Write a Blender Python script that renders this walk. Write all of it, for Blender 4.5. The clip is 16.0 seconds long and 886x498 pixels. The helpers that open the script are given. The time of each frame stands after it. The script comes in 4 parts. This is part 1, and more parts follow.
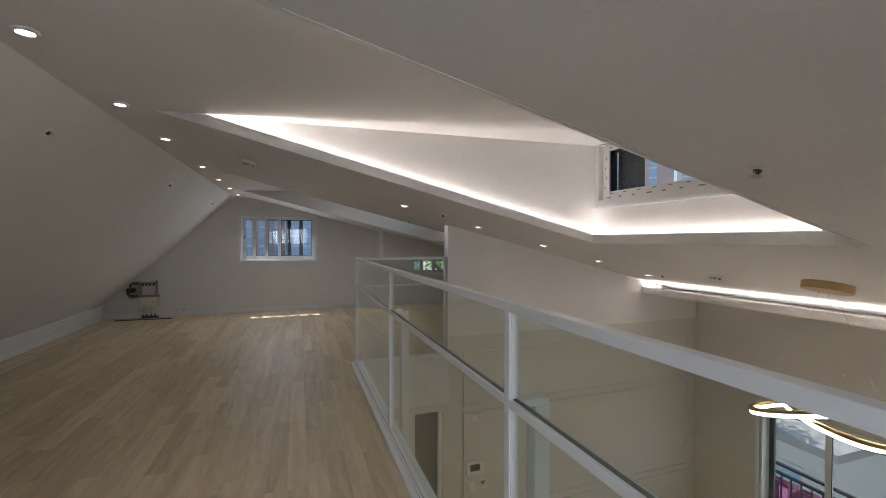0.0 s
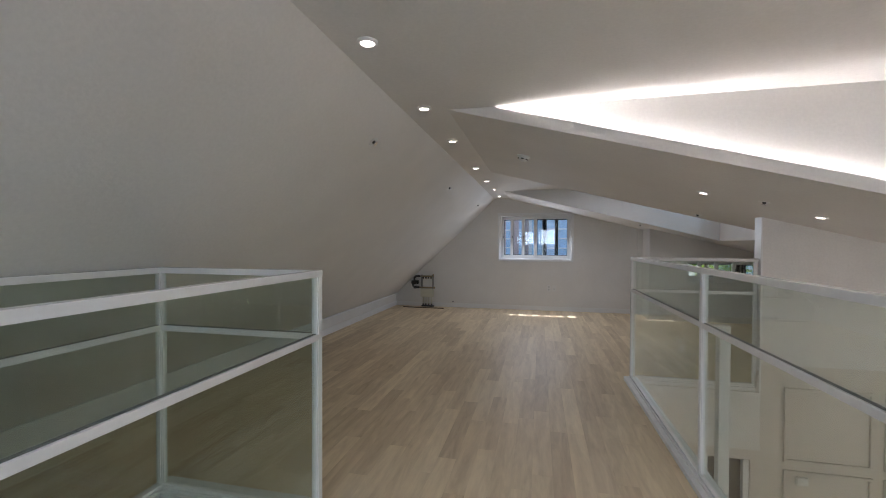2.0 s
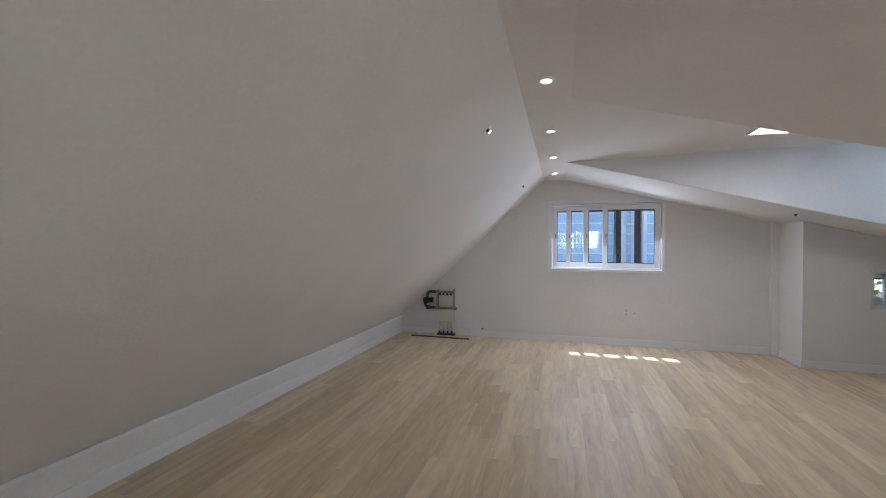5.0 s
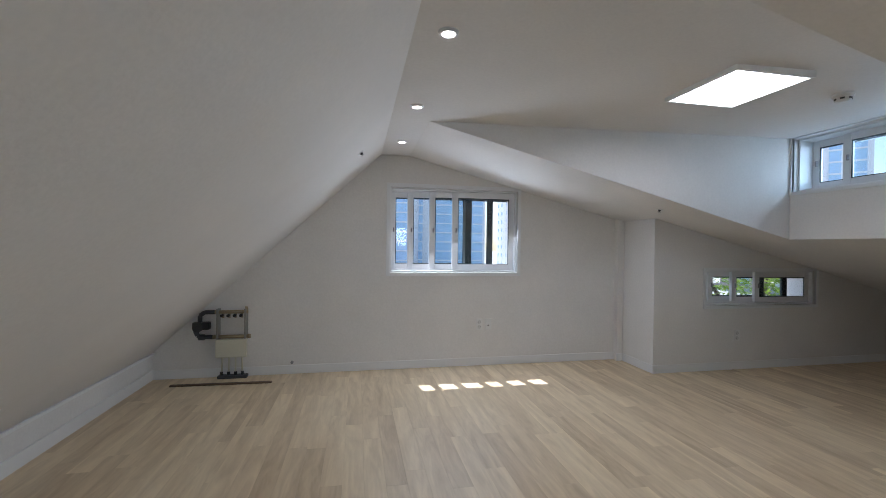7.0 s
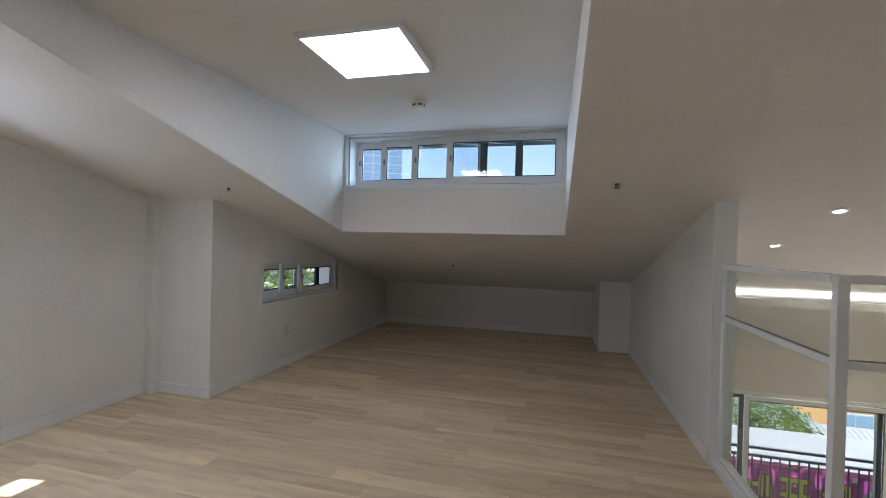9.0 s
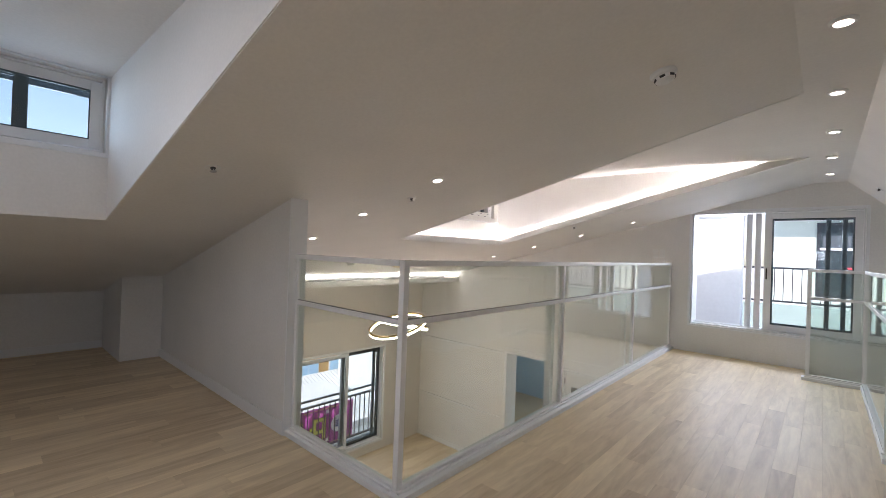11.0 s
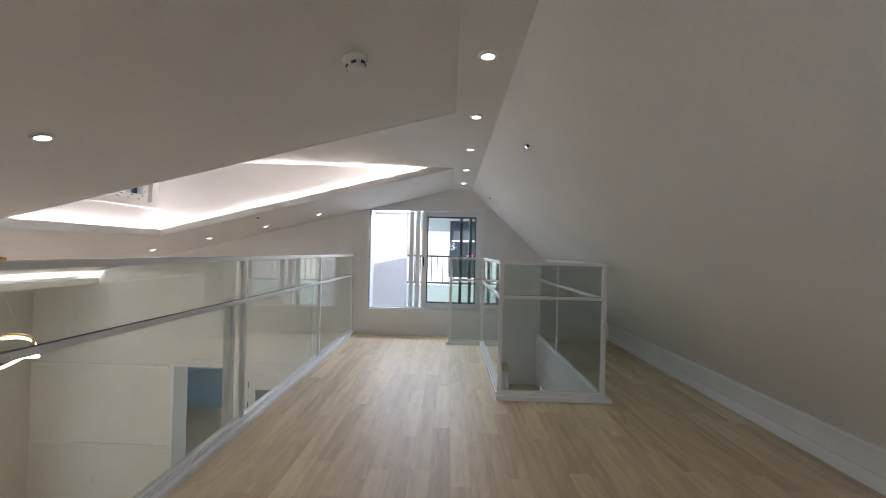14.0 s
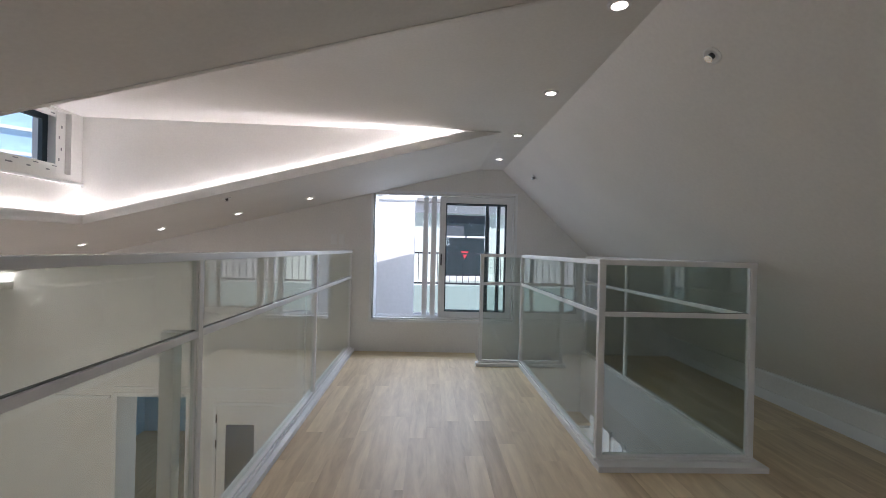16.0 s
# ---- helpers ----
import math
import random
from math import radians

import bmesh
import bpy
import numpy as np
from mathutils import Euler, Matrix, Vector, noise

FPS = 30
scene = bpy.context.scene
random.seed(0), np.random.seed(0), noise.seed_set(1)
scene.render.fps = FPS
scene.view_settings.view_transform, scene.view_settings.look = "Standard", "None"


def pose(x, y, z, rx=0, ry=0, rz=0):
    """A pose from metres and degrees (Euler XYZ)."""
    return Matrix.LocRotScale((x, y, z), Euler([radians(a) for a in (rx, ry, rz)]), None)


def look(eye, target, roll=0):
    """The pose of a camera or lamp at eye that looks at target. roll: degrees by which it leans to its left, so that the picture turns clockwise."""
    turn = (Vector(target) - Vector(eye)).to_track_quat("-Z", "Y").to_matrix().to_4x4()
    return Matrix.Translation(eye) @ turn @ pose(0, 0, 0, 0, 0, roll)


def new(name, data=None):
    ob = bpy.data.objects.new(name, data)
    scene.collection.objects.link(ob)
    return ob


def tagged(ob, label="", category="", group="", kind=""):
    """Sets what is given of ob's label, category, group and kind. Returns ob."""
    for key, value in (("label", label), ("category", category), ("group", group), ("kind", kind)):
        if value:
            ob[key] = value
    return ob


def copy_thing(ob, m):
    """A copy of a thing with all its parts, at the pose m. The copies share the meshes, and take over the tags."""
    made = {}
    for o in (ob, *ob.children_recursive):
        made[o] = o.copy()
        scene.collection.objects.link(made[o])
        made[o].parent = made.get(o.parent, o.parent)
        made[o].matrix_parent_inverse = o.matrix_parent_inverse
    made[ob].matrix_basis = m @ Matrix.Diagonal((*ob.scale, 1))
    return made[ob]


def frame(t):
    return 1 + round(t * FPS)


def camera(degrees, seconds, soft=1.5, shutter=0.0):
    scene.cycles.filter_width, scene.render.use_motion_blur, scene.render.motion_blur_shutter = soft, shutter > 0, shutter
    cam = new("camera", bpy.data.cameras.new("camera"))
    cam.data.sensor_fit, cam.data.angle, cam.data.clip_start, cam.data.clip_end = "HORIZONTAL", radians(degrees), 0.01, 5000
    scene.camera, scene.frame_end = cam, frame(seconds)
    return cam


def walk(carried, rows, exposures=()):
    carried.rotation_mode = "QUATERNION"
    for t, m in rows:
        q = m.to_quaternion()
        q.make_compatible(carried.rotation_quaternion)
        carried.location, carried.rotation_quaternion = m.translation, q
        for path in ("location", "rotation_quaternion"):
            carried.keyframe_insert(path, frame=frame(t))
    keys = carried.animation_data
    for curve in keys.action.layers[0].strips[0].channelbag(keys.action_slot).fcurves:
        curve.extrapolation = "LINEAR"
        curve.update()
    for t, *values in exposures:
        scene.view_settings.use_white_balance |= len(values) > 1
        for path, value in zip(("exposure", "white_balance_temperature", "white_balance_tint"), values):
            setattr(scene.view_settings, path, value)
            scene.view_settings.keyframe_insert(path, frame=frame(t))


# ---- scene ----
cam = camera(92.6, 16.0, soft=0.5)
PATH = [
    (0, (-0.197, 0.442, 1.39), (0.45, 2.334, 1.35), -0.0),
    (0.5, (-0.253, 0.383, 1.378), (-0.085, 2.375, 1.343), -0.1),
    (1, (-0.303, 0.4, 1.363), (-0.451, 2.395, 1.331), 0.2),
    (1.5, (-0.374, 0.564, 1.343), (-0.714, 2.534, 1.313), 0.2),
    (2, (-0.461, 0.811, 1.335), (-0.907, 2.761, 1.304), 0.2),
    (2.5, (-0.488, 1.141, 1.326), (-0.981, 3.079, 1.298), 0.2),
    (3, (-0.552, 1.536, 1.315), (-1.098, 3.46, 1.29), 0.1),
    (3.5, (-0.664, 1.958, 1.303), (-1.23, 3.876, 1.278), 0.3),
    (4, (-0.788, 2.427, 1.305), (-1.356, 4.344, 1.286), 0.3),
    (6.5, (-1.534, 4.599, 1.256), (-1.683, 6.594, 1.254), 0.6),
    (7, (-1.577, 4.983, 1.28), (-1.182, 6.943, 1.266), 0.7),
    (7.5, (-1.532, 5.358, 1.282), (-0.655, 7.155, 1.255), 0.9),
    (8, (-1.526, 5.677, 1.269), (-0.195, 7.17, 1.25), 1.1),
    (8.5, (-1.466, 5.933, 1.257), (0.229, 6.994, 1.237), 1.3),
    (9, (-1.397, 6.168, 1.265), (0.538, 6.674, 1.25), 1.5),
    (9.5, (-1.315, 6.309, 1.249), (0.68, 6.168, 1.243), 1.8),
    (10, (-1.211, 6.426, 1.264), (0.671, 5.749, 1.264), 2.0),
    (12.5, (-1.119, 6.814, 1.227), (-0.775, 4.843, 1.25), 1.5),
    (13, (-1.065, 6.744, 1.24), (-0.916, 4.75, 1.263), 1.4),
    (13.5, (-1.036, 6.634, 1.252), (-0.973, 4.635, 1.27), 1.4),
    (14, (-1.045, 6.407, 1.263), (-1.008, 4.408, 1.278), 1.4),
    (14.5, (-1.034, 6.115, 1.259), (-1.015, 4.115, 1.27), 1.3),
    (15, (-0.879, 5.769, 1.245), (-0.869, 3.769, 1.252), 1.4),
    (15.5, (-0.687, 5.407, 1.235), (-0.694, 3.407, 1.239), 1.4),
    (16, (-0.482, 5.103, 1.235), (-0.548, 3.104, 1.238), 1.4),
]
walk(cam, [(t, look(eye, target, roll)) for t, eye, target, roll in PATH],
     [(0, -0.10, 6560, 16), (0.5, 0.06, 6500, 16), (1.0, 0.27, 6460, 16), (1.5, 0.36, 6360, 16), (2.5, 0.47, 6200, 17), (3.5, 0.52, 6150, 18), (4.0, 0.95, 6060, 18),
      (6.5, 0.77, 5980, 15), (8, 0.69, 6080, 14), (9, 0.68, 6220, 16), (10, 0.86, 6450, 19), (12.5, 0.62, 6450, 19), (14, 0.58, 6300, 18), (15.5, 0.60, 6180, 18), (16, 0.26, 6180, 18)])

# ---- light ----
world = bpy.data.worlds.new("sky")
scene.world = world
world.use_nodes = True
wn = world.node_tree
sky = wn.nodes.new("ShaderNodeTexSky")
sky.sky_type, sky.sun_disc = "NISHITA", False
sky.sun_elevation, sky.sun_rotation = radians(61), radians(4)
wn.nodes["Background"].inputs["Strength"].default_value = 0.15
wn.links.new(sky.outputs[0], wn.nodes["Background"].inputs[0])
sun = new("sun", bpy.data.lights.new("sun", "SUN"))
sun.data.energy, sun.data.angle, sun.data.color = 5.0, radians(0.5), (1.0, 0.98, 0.95)
sun.matrix_world = look((-0.085, 0.46, 0.83), (0, 0, 0))


def window_light(name, where, w, h, power, colour=(0.93, 0.96, 1.0), spread=180):
    """Stands in for the sky's light in a window's opening."""
    lamp = new(name, bpy.data.lights.new(name, "AREA"))
    lamp.data.shape, lamp.data.size, lamp.data.size_y = "RECTANGLE", w, h
    lamp.data.energy, lamp.data.color = power, colour
    lamp.data.spread = radians(spread)
    lamp.matrix_world = where
    return lamp


window_light("daylight_north", pose(-0.55, 9.35, 1.50, -62, 0, 0), 1.3, 0.30, 7.5, (0.80, 0.90, 1.0))
window_light("daylight_south", pose(-0.65, -0.62, 1.75, 55, 0, 0), 1.6, 1.2, 24, (0.76, 0.88, 1.0), 125)
window_light("daylight_dormer", pose(2.70, 7.10, 2.05, 62, 0, 90), 1.8, 0.42, 10, (0.56, 0.80, 1.0))
window_light("daylight_living", pose(5.75, 2.62, -1.6, 90, 0, 90), 2.9, 1.7, 14)

# ---- materials ----


def material(name, colour, rough=0.6, metal=0.0, grain=0.04, scale=40.0, bump=0.02, big=1.2, spec=0.5):
    """A painted or plain surface with fine grain, broad unevenness and slight relief."""
    m = bpy.data.materials.new(name)
    m.use_nodes = True
    t, n, k = m.node_tree, m.node_tree.nodes, m.node_tree.links
    b = n["Principled BSDF"]
    b.inputs["Roughness"].default_value, b.inputs["Metallic"].default_value = rough, metal
    b.inputs["Specular IOR Level"].default_value = spec
    co = n.new("ShaderNodeTexCoord")
    fine, broad = n.new("ShaderNodeTexNoise"), n.new("ShaderNodeTexNoise")
    fine.inputs["Scale"].default_value, fine.inputs["Detail"].default_value = scale, 6
    broad.inputs["Scale"].default_value, broad.inputs["Detail"].default_value = big, 3
    k.new(co.outputs["Object"], fine.inputs["Vector"])
    k.new(co.outputs["Object"], broad.inputs["Vector"])
    add = n.new("ShaderNodeMath")
    add.operation = "ADD"
    k.new(fine.outputs["Fac"], add.inputs[0])
    k.new(broad.outputs["Fac"], add.inputs[1])
    r = n.new("ShaderNodeMapRange")
    r.inputs["From Min"].default_value, r.inputs["From Max"].default_value = 0.6, 1.4
    r.inputs["To Min"].default_value, r.inputs["To Max"].default_value = 1 - grain, 1 + grain
    k.new(add.outputs[0], r.inputs["Value"])
    mul = n.new("ShaderNodeVectorMath")
    mul.operation = "SCALE"
    mul.inputs[0].default_value = colour
    k.new(r.outputs[0], mul.inputs["Scale"])
    k.new(mul.outputs[0], b.inputs["Base Color"])
    bm_ = n.new("ShaderNodeBump")
    bm_.inputs["Strength"].default_value, bm_.inputs["Distance"].default_value = bump * 10, 0.002
    k.new(fine.outputs["Fac"], bm_.inputs["Height"])
    k.new(bm_.outputs[0], b.inputs["Normal"])
    return m


def glow(name, colour, strength):
    m = bpy.data.materials.new(name)
    m.use_nodes = True
    n = m.node_tree.nodes
    n.remove(n["Principled BSDF"])
    e = n.new("ShaderNodeEmission")
    e.inputs[0].default_value, e.inputs[1].default_value = (*colour, 1), strength
    m.node_tree.links.new(e.outputs[0], n["Material Output"].inputs[0])
    return m


def clear_glass(name, tint, gloss=1.0, rise=0.48):
    """Thin flat glass: tinted and clear, with reflections that grow towards grazing angles."""
    m = bpy.data.materials.new(name)
    m.use_nodes = True
    n, k = m.node_tree.nodes, m.node_tree.links
    n.remove(n["Principled BSDF"])
    tr, gl, lw, mx = (n.new("ShaderNode" + s) for s in ("BsdfTransparent", "BsdfGlossy", "LayerWeight", "MixShader"))
    tr.inputs[0].default_value = (*tint, 1)
    gl.inputs[0].default_value, gl.inputs["Roughness"].default_value = (gloss, gloss, gloss, 1), 0.0
    p5, fac = n.new("ShaderNodeMath"), n.new("ShaderNodeMath")
    p5.operation, fac.operation = "POWER", "MULTIPLY_ADD"
    p5.inputs[1].default_value, fac.inputs[1].default_value, fac.inputs[2].default_value = 5.0, rise, 0.04
    k.new(lw.outputs["Facing"], p5.inputs[0])
    k.new(p5.outputs[0], fac.inputs[0])
    k.new(fac.outputs[0], mx.inputs[0])
    k.new(tr.outputs[0], mx.inputs[1])
    k.new(gl.outputs[0], mx.inputs[2])
    k.new(mx.outputs[0], n["Material Output"].inputs[0])
    return m


def oak(name, light, dark, scale=(10, 1.1, 8)):
    """Pale oak laminate: each board its own tone, with long grain along its length."""
    m = bpy.data.materials.new(name)
    m.use_nodes = True
    n, k = m.node_tree.nodes, m.node_tree.links
    b = n["Principled BSDF"]
    co, info, geo = n.new("ShaderNodeTexCoord"), n.new("ShaderNodeObjectInfo"), n.new("ShaderNodeNewGeometry")
    tone = n.new("ShaderNodeMath")
    tone.operation = "ADD"
    k.new(info.outputs["Random"], tone.inputs[0])
    k.new(geo.outputs["Random Per Island"], tone.inputs[1])
    fract = n.new("ShaderNodeMath")
    fract.operation = "FRACT"
    k.new(tone.outputs[0], fract.inputs[0])
    shift = n.new("ShaderNodeVectorMath")
    shift.operation = "SCALE"
    shift.inputs[0].default_value = (13.0, 29.0, 7.0)
    k.new(fract.outputs[0], shift.inputs["Scale"])
    pos = n.new("ShaderNodeVectorMath")
    pos.operation = "ADD"
    k.new(geo.outputs["Position"], pos.inputs[0])
    k.new(shift.outputs[0], pos.inputs[1])
    stretch = n.new("ShaderNodeMapping")
    stretch.inputs["Scale"].default_value = scale
    k.new(pos.outputs[0], stretch.inputs["Vector"])
    grain = n.new("ShaderNodeTexNoise")
    grain.inputs["Scale"].default_value, grain.inputs["Detail"].default_value, grain.inputs["Distortion"].default_value = 1.6, 8, 1.4
    k.new(stretch.outputs[0], grain.inputs["Vector"])
    fibre = n.new("ShaderNodeTexNoise")
    fibre.inputs["Scale"].default_value, fibre.inputs["Detail"].default_value = 9, 4
    k.new(stretch.outputs[0], fibre.inputs["Vector"])
    mixg = n.new("ShaderNodeMath")
    mixg.operation = "MULTIPLY_ADD"
    mixg.inputs[1].default_value = 0.4
    strong = n.new("ShaderNodeMath")
    strong.operation = "MULTIPLY"
    strong.inputs[1].default_value = 1.25
    k.new(grain.outputs["Fac"], strong.inputs[0])
    k.new(fibre.outputs["Fac"], mixg.inputs[0])
    k.new(strong.outputs[0], mixg.inputs[2])
    wave = n.new("ShaderNodeTexWave")
    wave.wave_type, wave.bands_direction = "BANDS", "X"
    wave.inputs["Scale"].default_value, wave.inputs["Distortion"].default_value = 0.35, 11.0
    wave.inputs["Detail"].default_value, wave.inputs["Detail Scale"].default_value = 3.0, 0.8
    k.new(stretch.outputs[0], wave.inputs["Vector"])
    ringy = n.new("ShaderNodeMath")
    ringy.operation = "MULTIPLY_ADD"
    ringy.inputs[1].default_value = 0.15
    k.new(wave.outputs["Fac"], ringy.inputs[0])
    k.new(mixg.outputs[0], ringy.inputs[2])
    mixg = ringy
    t1 = n.new("ShaderNodeMath")
    t1.operation = "MULTIPLY_ADD"
    t1.inputs[1].default_value = 0.50
    k.new(fract.outputs[0], t1.inputs[0])
    k.new(mixg.outputs[0], t1.inputs[2])
    r = n.new("ShaderNodeMapRange")
    r.inputs["From Min"].default_value, r.inputs["From Max"].default_value = 0.64, 1.66
    k.new(t1.outputs[0], r.inputs["Value"])
    ramp = n.new("ShaderNodeMix")
    ramp.data_type = "RGBA"
    ramp.inputs["A"].default_value, ramp.inputs["B"].default_value = (*dark, 1), (*light, 1)
    k.new(r.outputs[0], ramp.inputs["Factor"])
    k.new(ramp.outputs["Result"], b.inputs["Base Color"])
    b.inputs["Roughness"].default_value, b.inputs["Specular IOR Level"].default_value = 0.46, 0.42
    bmp = n.new("ShaderNodeBump")
    bmp.inputs["Strength"].default_value, bmp.inputs["Distance"].default_value = 0.08, 0.001
    k.new(fibre.outputs["Fac"], bmp.inputs["Height"])
    k.new(bmp.outputs[0], b.inputs["Normal"])
    return m


PAINT = material("white_wallpaper", (0.78, 0.765, 0.745), 0.85, grain=0.06, scale=55, bump=0.05, big=2.2)
CEIL = material("white_ceiling_paper", (0.78, 0.76, 0.735), 0.75, grain=0.05, scale=60, bump=0.04, big=2.0)
WARM = material("warm_grey_wallpaper", (0.70, 0.66, 0.61), 0.85, grain=0.03, scale=90, bump=0.03)
TRIM = material("white_film_trim", (0.82, 0.82, 0.82), 0.30, grain=0.015, scale=60, bump=0.005)
STEEL = material("white_powder_coated_steel", (0.86, 0.86, 0.86), 0.26, grain=0.02, scale=150, bump=0.01)
PVC = material("white_pvc", (0.80, 0.81, 0.82), 0.35, grain=0.015, scale=50, bump=0.004)
TEAL = material("dark_teal_aluminium", (0.035, 0.055, 0.065), 0.4, grain=0.06)
FILM = material("white_protective_film", (0.78, 0.77, 0.75), 0.3, grain=0.03, bump=0.03)
PRINT = material("grey_print", (0.25, 0.25, 0.27), 0.6)
SEAL = material("dark_rubber_seal", (0.16, 0.17, 0.16), 0.6)
BLACK = material("black_plastic", (0.02, 0.02, 0.022), 0.45, grain=0.1)
GOLD = material("brushed_gold", (0.55, 0.40, 0.18), 0.3, metal=1.0, grain=0.05)
CHROME = material("chrome", (0.7, 0.7, 0.7), 0.2, metal=1.0)
BRASS = material("dull_brass", (0.42, 0.34, 0.22), 0.45, metal=0.8, grain=0.1)
CREAM = material("cream_plastic", (0.70, 0.68, 0.56), 0.5)
PIPE = material("dark_grey_pipe", (0.06, 0.06, 0.065), 0.5, grain=0.1)
WHITEP = material("white_plastic", (0.80, 0.80, 0.79), 0.4, grain=0.01)
GROUT = material("brown_joint", (0.50, 0.40, 0.28), 0.8)
OAK = oak("pale_oak_laminate", (0.88, 0.725, 0.505), (0.55, 0.41, 0.26), (8.5, 1.15, 6))
CROSS = oak("pale_oak_laminate_crosswise", (0.80, 0.66, 0.43), (0.64, 0.50, 0.31), (1.1, 10, 8))
STAIRWOOD = oak("stair_oak", (0.74, 0.58, 0.38), (0.54, 0.40, 0.25))
CONC = material("concrete", (0.34, 0.34, 0.33), 0.9, grain=0.12, scale=8, bump=0.08)
RENDERW = material("white_render", (0.80, 0.80, 0.80), 0.9, grain=0.05, scale=20, bump=0.06)
GLASS = clear_glass("railing_glass", (0.895, 0.932, 0.905), 1.0, 0.78)
PANE = clear_glass("window_glass", (0.965, 0.985, 0.99), 0.65)
GLOW_DOWN = glow("downlight_glow", (1.0, 0.90, 0.79), 14.0)
GLOW_PANEL = glow("panel_glow", (0.97, 0.98, 1.0), 6.5)
GLOW_COVE = glow("cove_glow", (1.0, 0.965, 0.92), 20.0)
GLOW_RING = glow("ring_glow", (1.0, 0.91, 0.78), 20.0)

# ---- builders ----


def thing(name, where, label="", category="", group="", kind=""):
    ob = new(name)
    ob.empty_display_size = 0.1
    ob.matrix_world = where
    return tagged(ob, label, category, group, kind)


def mesh_of(name, bm, mat):
    me = bpy.data.meshes.new(name)
    bm.normal_update()
    bm.to_mesh(me)
    bm.free()
    me.materials.append(mat)
    return me


def part(name, bm, mat, parent=None, label=""):
    ob = new(name, mesh_of(name, bm, mat))
    ob.parent = parent
    return tagged(ob, label)


def box(x0, x1, y0, y1, z0, z1, bevel=0.0, bm=None):
    own = bm is None
    bm = bmesh.new() if own else bm
    c = [bm.verts.new((x, y, z)) for z in (z0, z1) for x, y in ((x0, y0), (x1, y0), (x1, y1), (x0, y1))]
    for f in ((3, 2, 1, 0), (4, 5, 6, 7), (0, 1, 5, 4), (1, 2, 6, 5), (2, 3, 7, 6), (3, 0, 4, 7)):
        bm.faces.new([c[i] for i in f])
    if bevel and own:
        bmesh.ops.bevel(bm, geom=bm.edges[:], offset=bevel, segments=2, affect="EDGES", profile=0.6)
    return bm


def rod(a, b, r, n=12, bm=None):
    """A round bar from a to b."""
    bm = bmesh.new() if bm is None else bm
    a, b = Vector(a), Vector(b)
    q = (b - a).to_track_quat("Z", "Y")
    rings = [[bm.verts.new(p + q @ Vector((r * math.cos(2 * math.pi * i / n), r * math.sin(2 * math.pi * i / n), 0))) for i in range(n)] for p in (a, b)]
    for i in range(n):
        bm.faces.new([rings[0][i], rings[0][(i + 1) % n], rings[1][(i + 1) % n], rings[1][i]]).smooth = True
    bm.faces.new(rings[0][::-1])
    bm.faces.new(rings[1])
    return bm


def turned(profile, n=32, bm=None):
    """A turned body about z from (radius, height) pairs, listed along its outline."""
    bm = bmesh.new() if bm is None else bm
    rings = [[bm.verts.new((max(r, 1e-4) * math.cos(2 * math.pi * i / n), max(r, 1e-4) * math.sin(2 * math.pi * i / n), z)) for i in range(n)] for r, z in profile]
    for a, b in zip(rings, rings[1:]):
        for i in range(n):
            bm.faces.new([a[i], a[(i + 1) % n], b[(i + 1) % n], b[i]])
    bmesh.ops.recalc_face_normals(bm, faces=bm.faces[:])
    return bm


def prism(bm, u0, u1, v0, v1, bottom, top, along):
    """One strip of a wall: top and bottom are functions of the place along it."""
    at = (lambda u, v, z: (u, v, z)) if along == "x" else (lambda u, v, z: (v, u, z))
    c = [bm.verts.new(at(u, v, f(u))) for f in (bottom, top) for u, v in ((u0, v0), (u1, v0), (u1, v1), (u0, v1))]
    for f in ((3, 2, 1, 0), (4, 5, 6, 7), (0, 1, 5, 4), (1, 2, 6, 5), (2, 3, 7, 6), (3, 0, 4, 7)):
        bm.faces.new([c[i] for i in f])


def wall(name, along, u0, u1, v0, v1, z0, top, mat, holes=(), breaks=(), label=""):
    """A wall along x or y between v0 and v1, with a shaped top and openings (u0, u1, z0, z1)."""
    bm = bmesh.new()
    cuts = sorted({u0, u1, *[b for b in breaks if u0 < b < u1], *[h[i] for h in holes for i in (0, 1)]})
    for a, b in zip(cuts, cuts[1:]):
        mid, levels = (a + b) / 2, [z0 if callable(z0) else lambda u: z0]
        for h in sorted((h for h in holes if h[0] < mid < h[1]), key=lambda h: h[2]):
            levels += [lambda u, z=h[2]: z, lambda u, z=h[3]: z]
        levels.append(top)
        for lo, hi in zip(levels[::2], levels[1::2]):
            if hi(mid) - lo(mid) > 0.001:
                prism(bm, a, b, v0, v1, lo, hi, along)
    bmesh.ops.recalc_face_normals(bm, faces=bm.faces[:])
    return tagged(part(name, bm, mat), label, "wall", kind="structure")


# ---- the shell ----
XW, XE, XS = -3.44, 5.35, 0.44          # knee wall, living room's east wall, edge of the void
YN, YN2, YV, YS = 9.376, 8.80, 5.125, 0.015  # north wall, its stepped part, wall of the void, south wall
RIDGE_W, RIDGE_E, ZR = -1.35, -1.06, 2.21
FALL_E, KNEE = 0.253, 0.25
FALL_W = (ZR - KNEE) / (RIDGE_W - XW)
LOW = -2.72                              # living room's floor


def roof(x):
    return ZR - FALL_W * (RIDGE_W - x) if x < RIDGE_W else ZR if x < RIDGE_E else ZR - FALL_E * (x - RIDGE_E)


def over(x):
    return roof(x) + 0.06


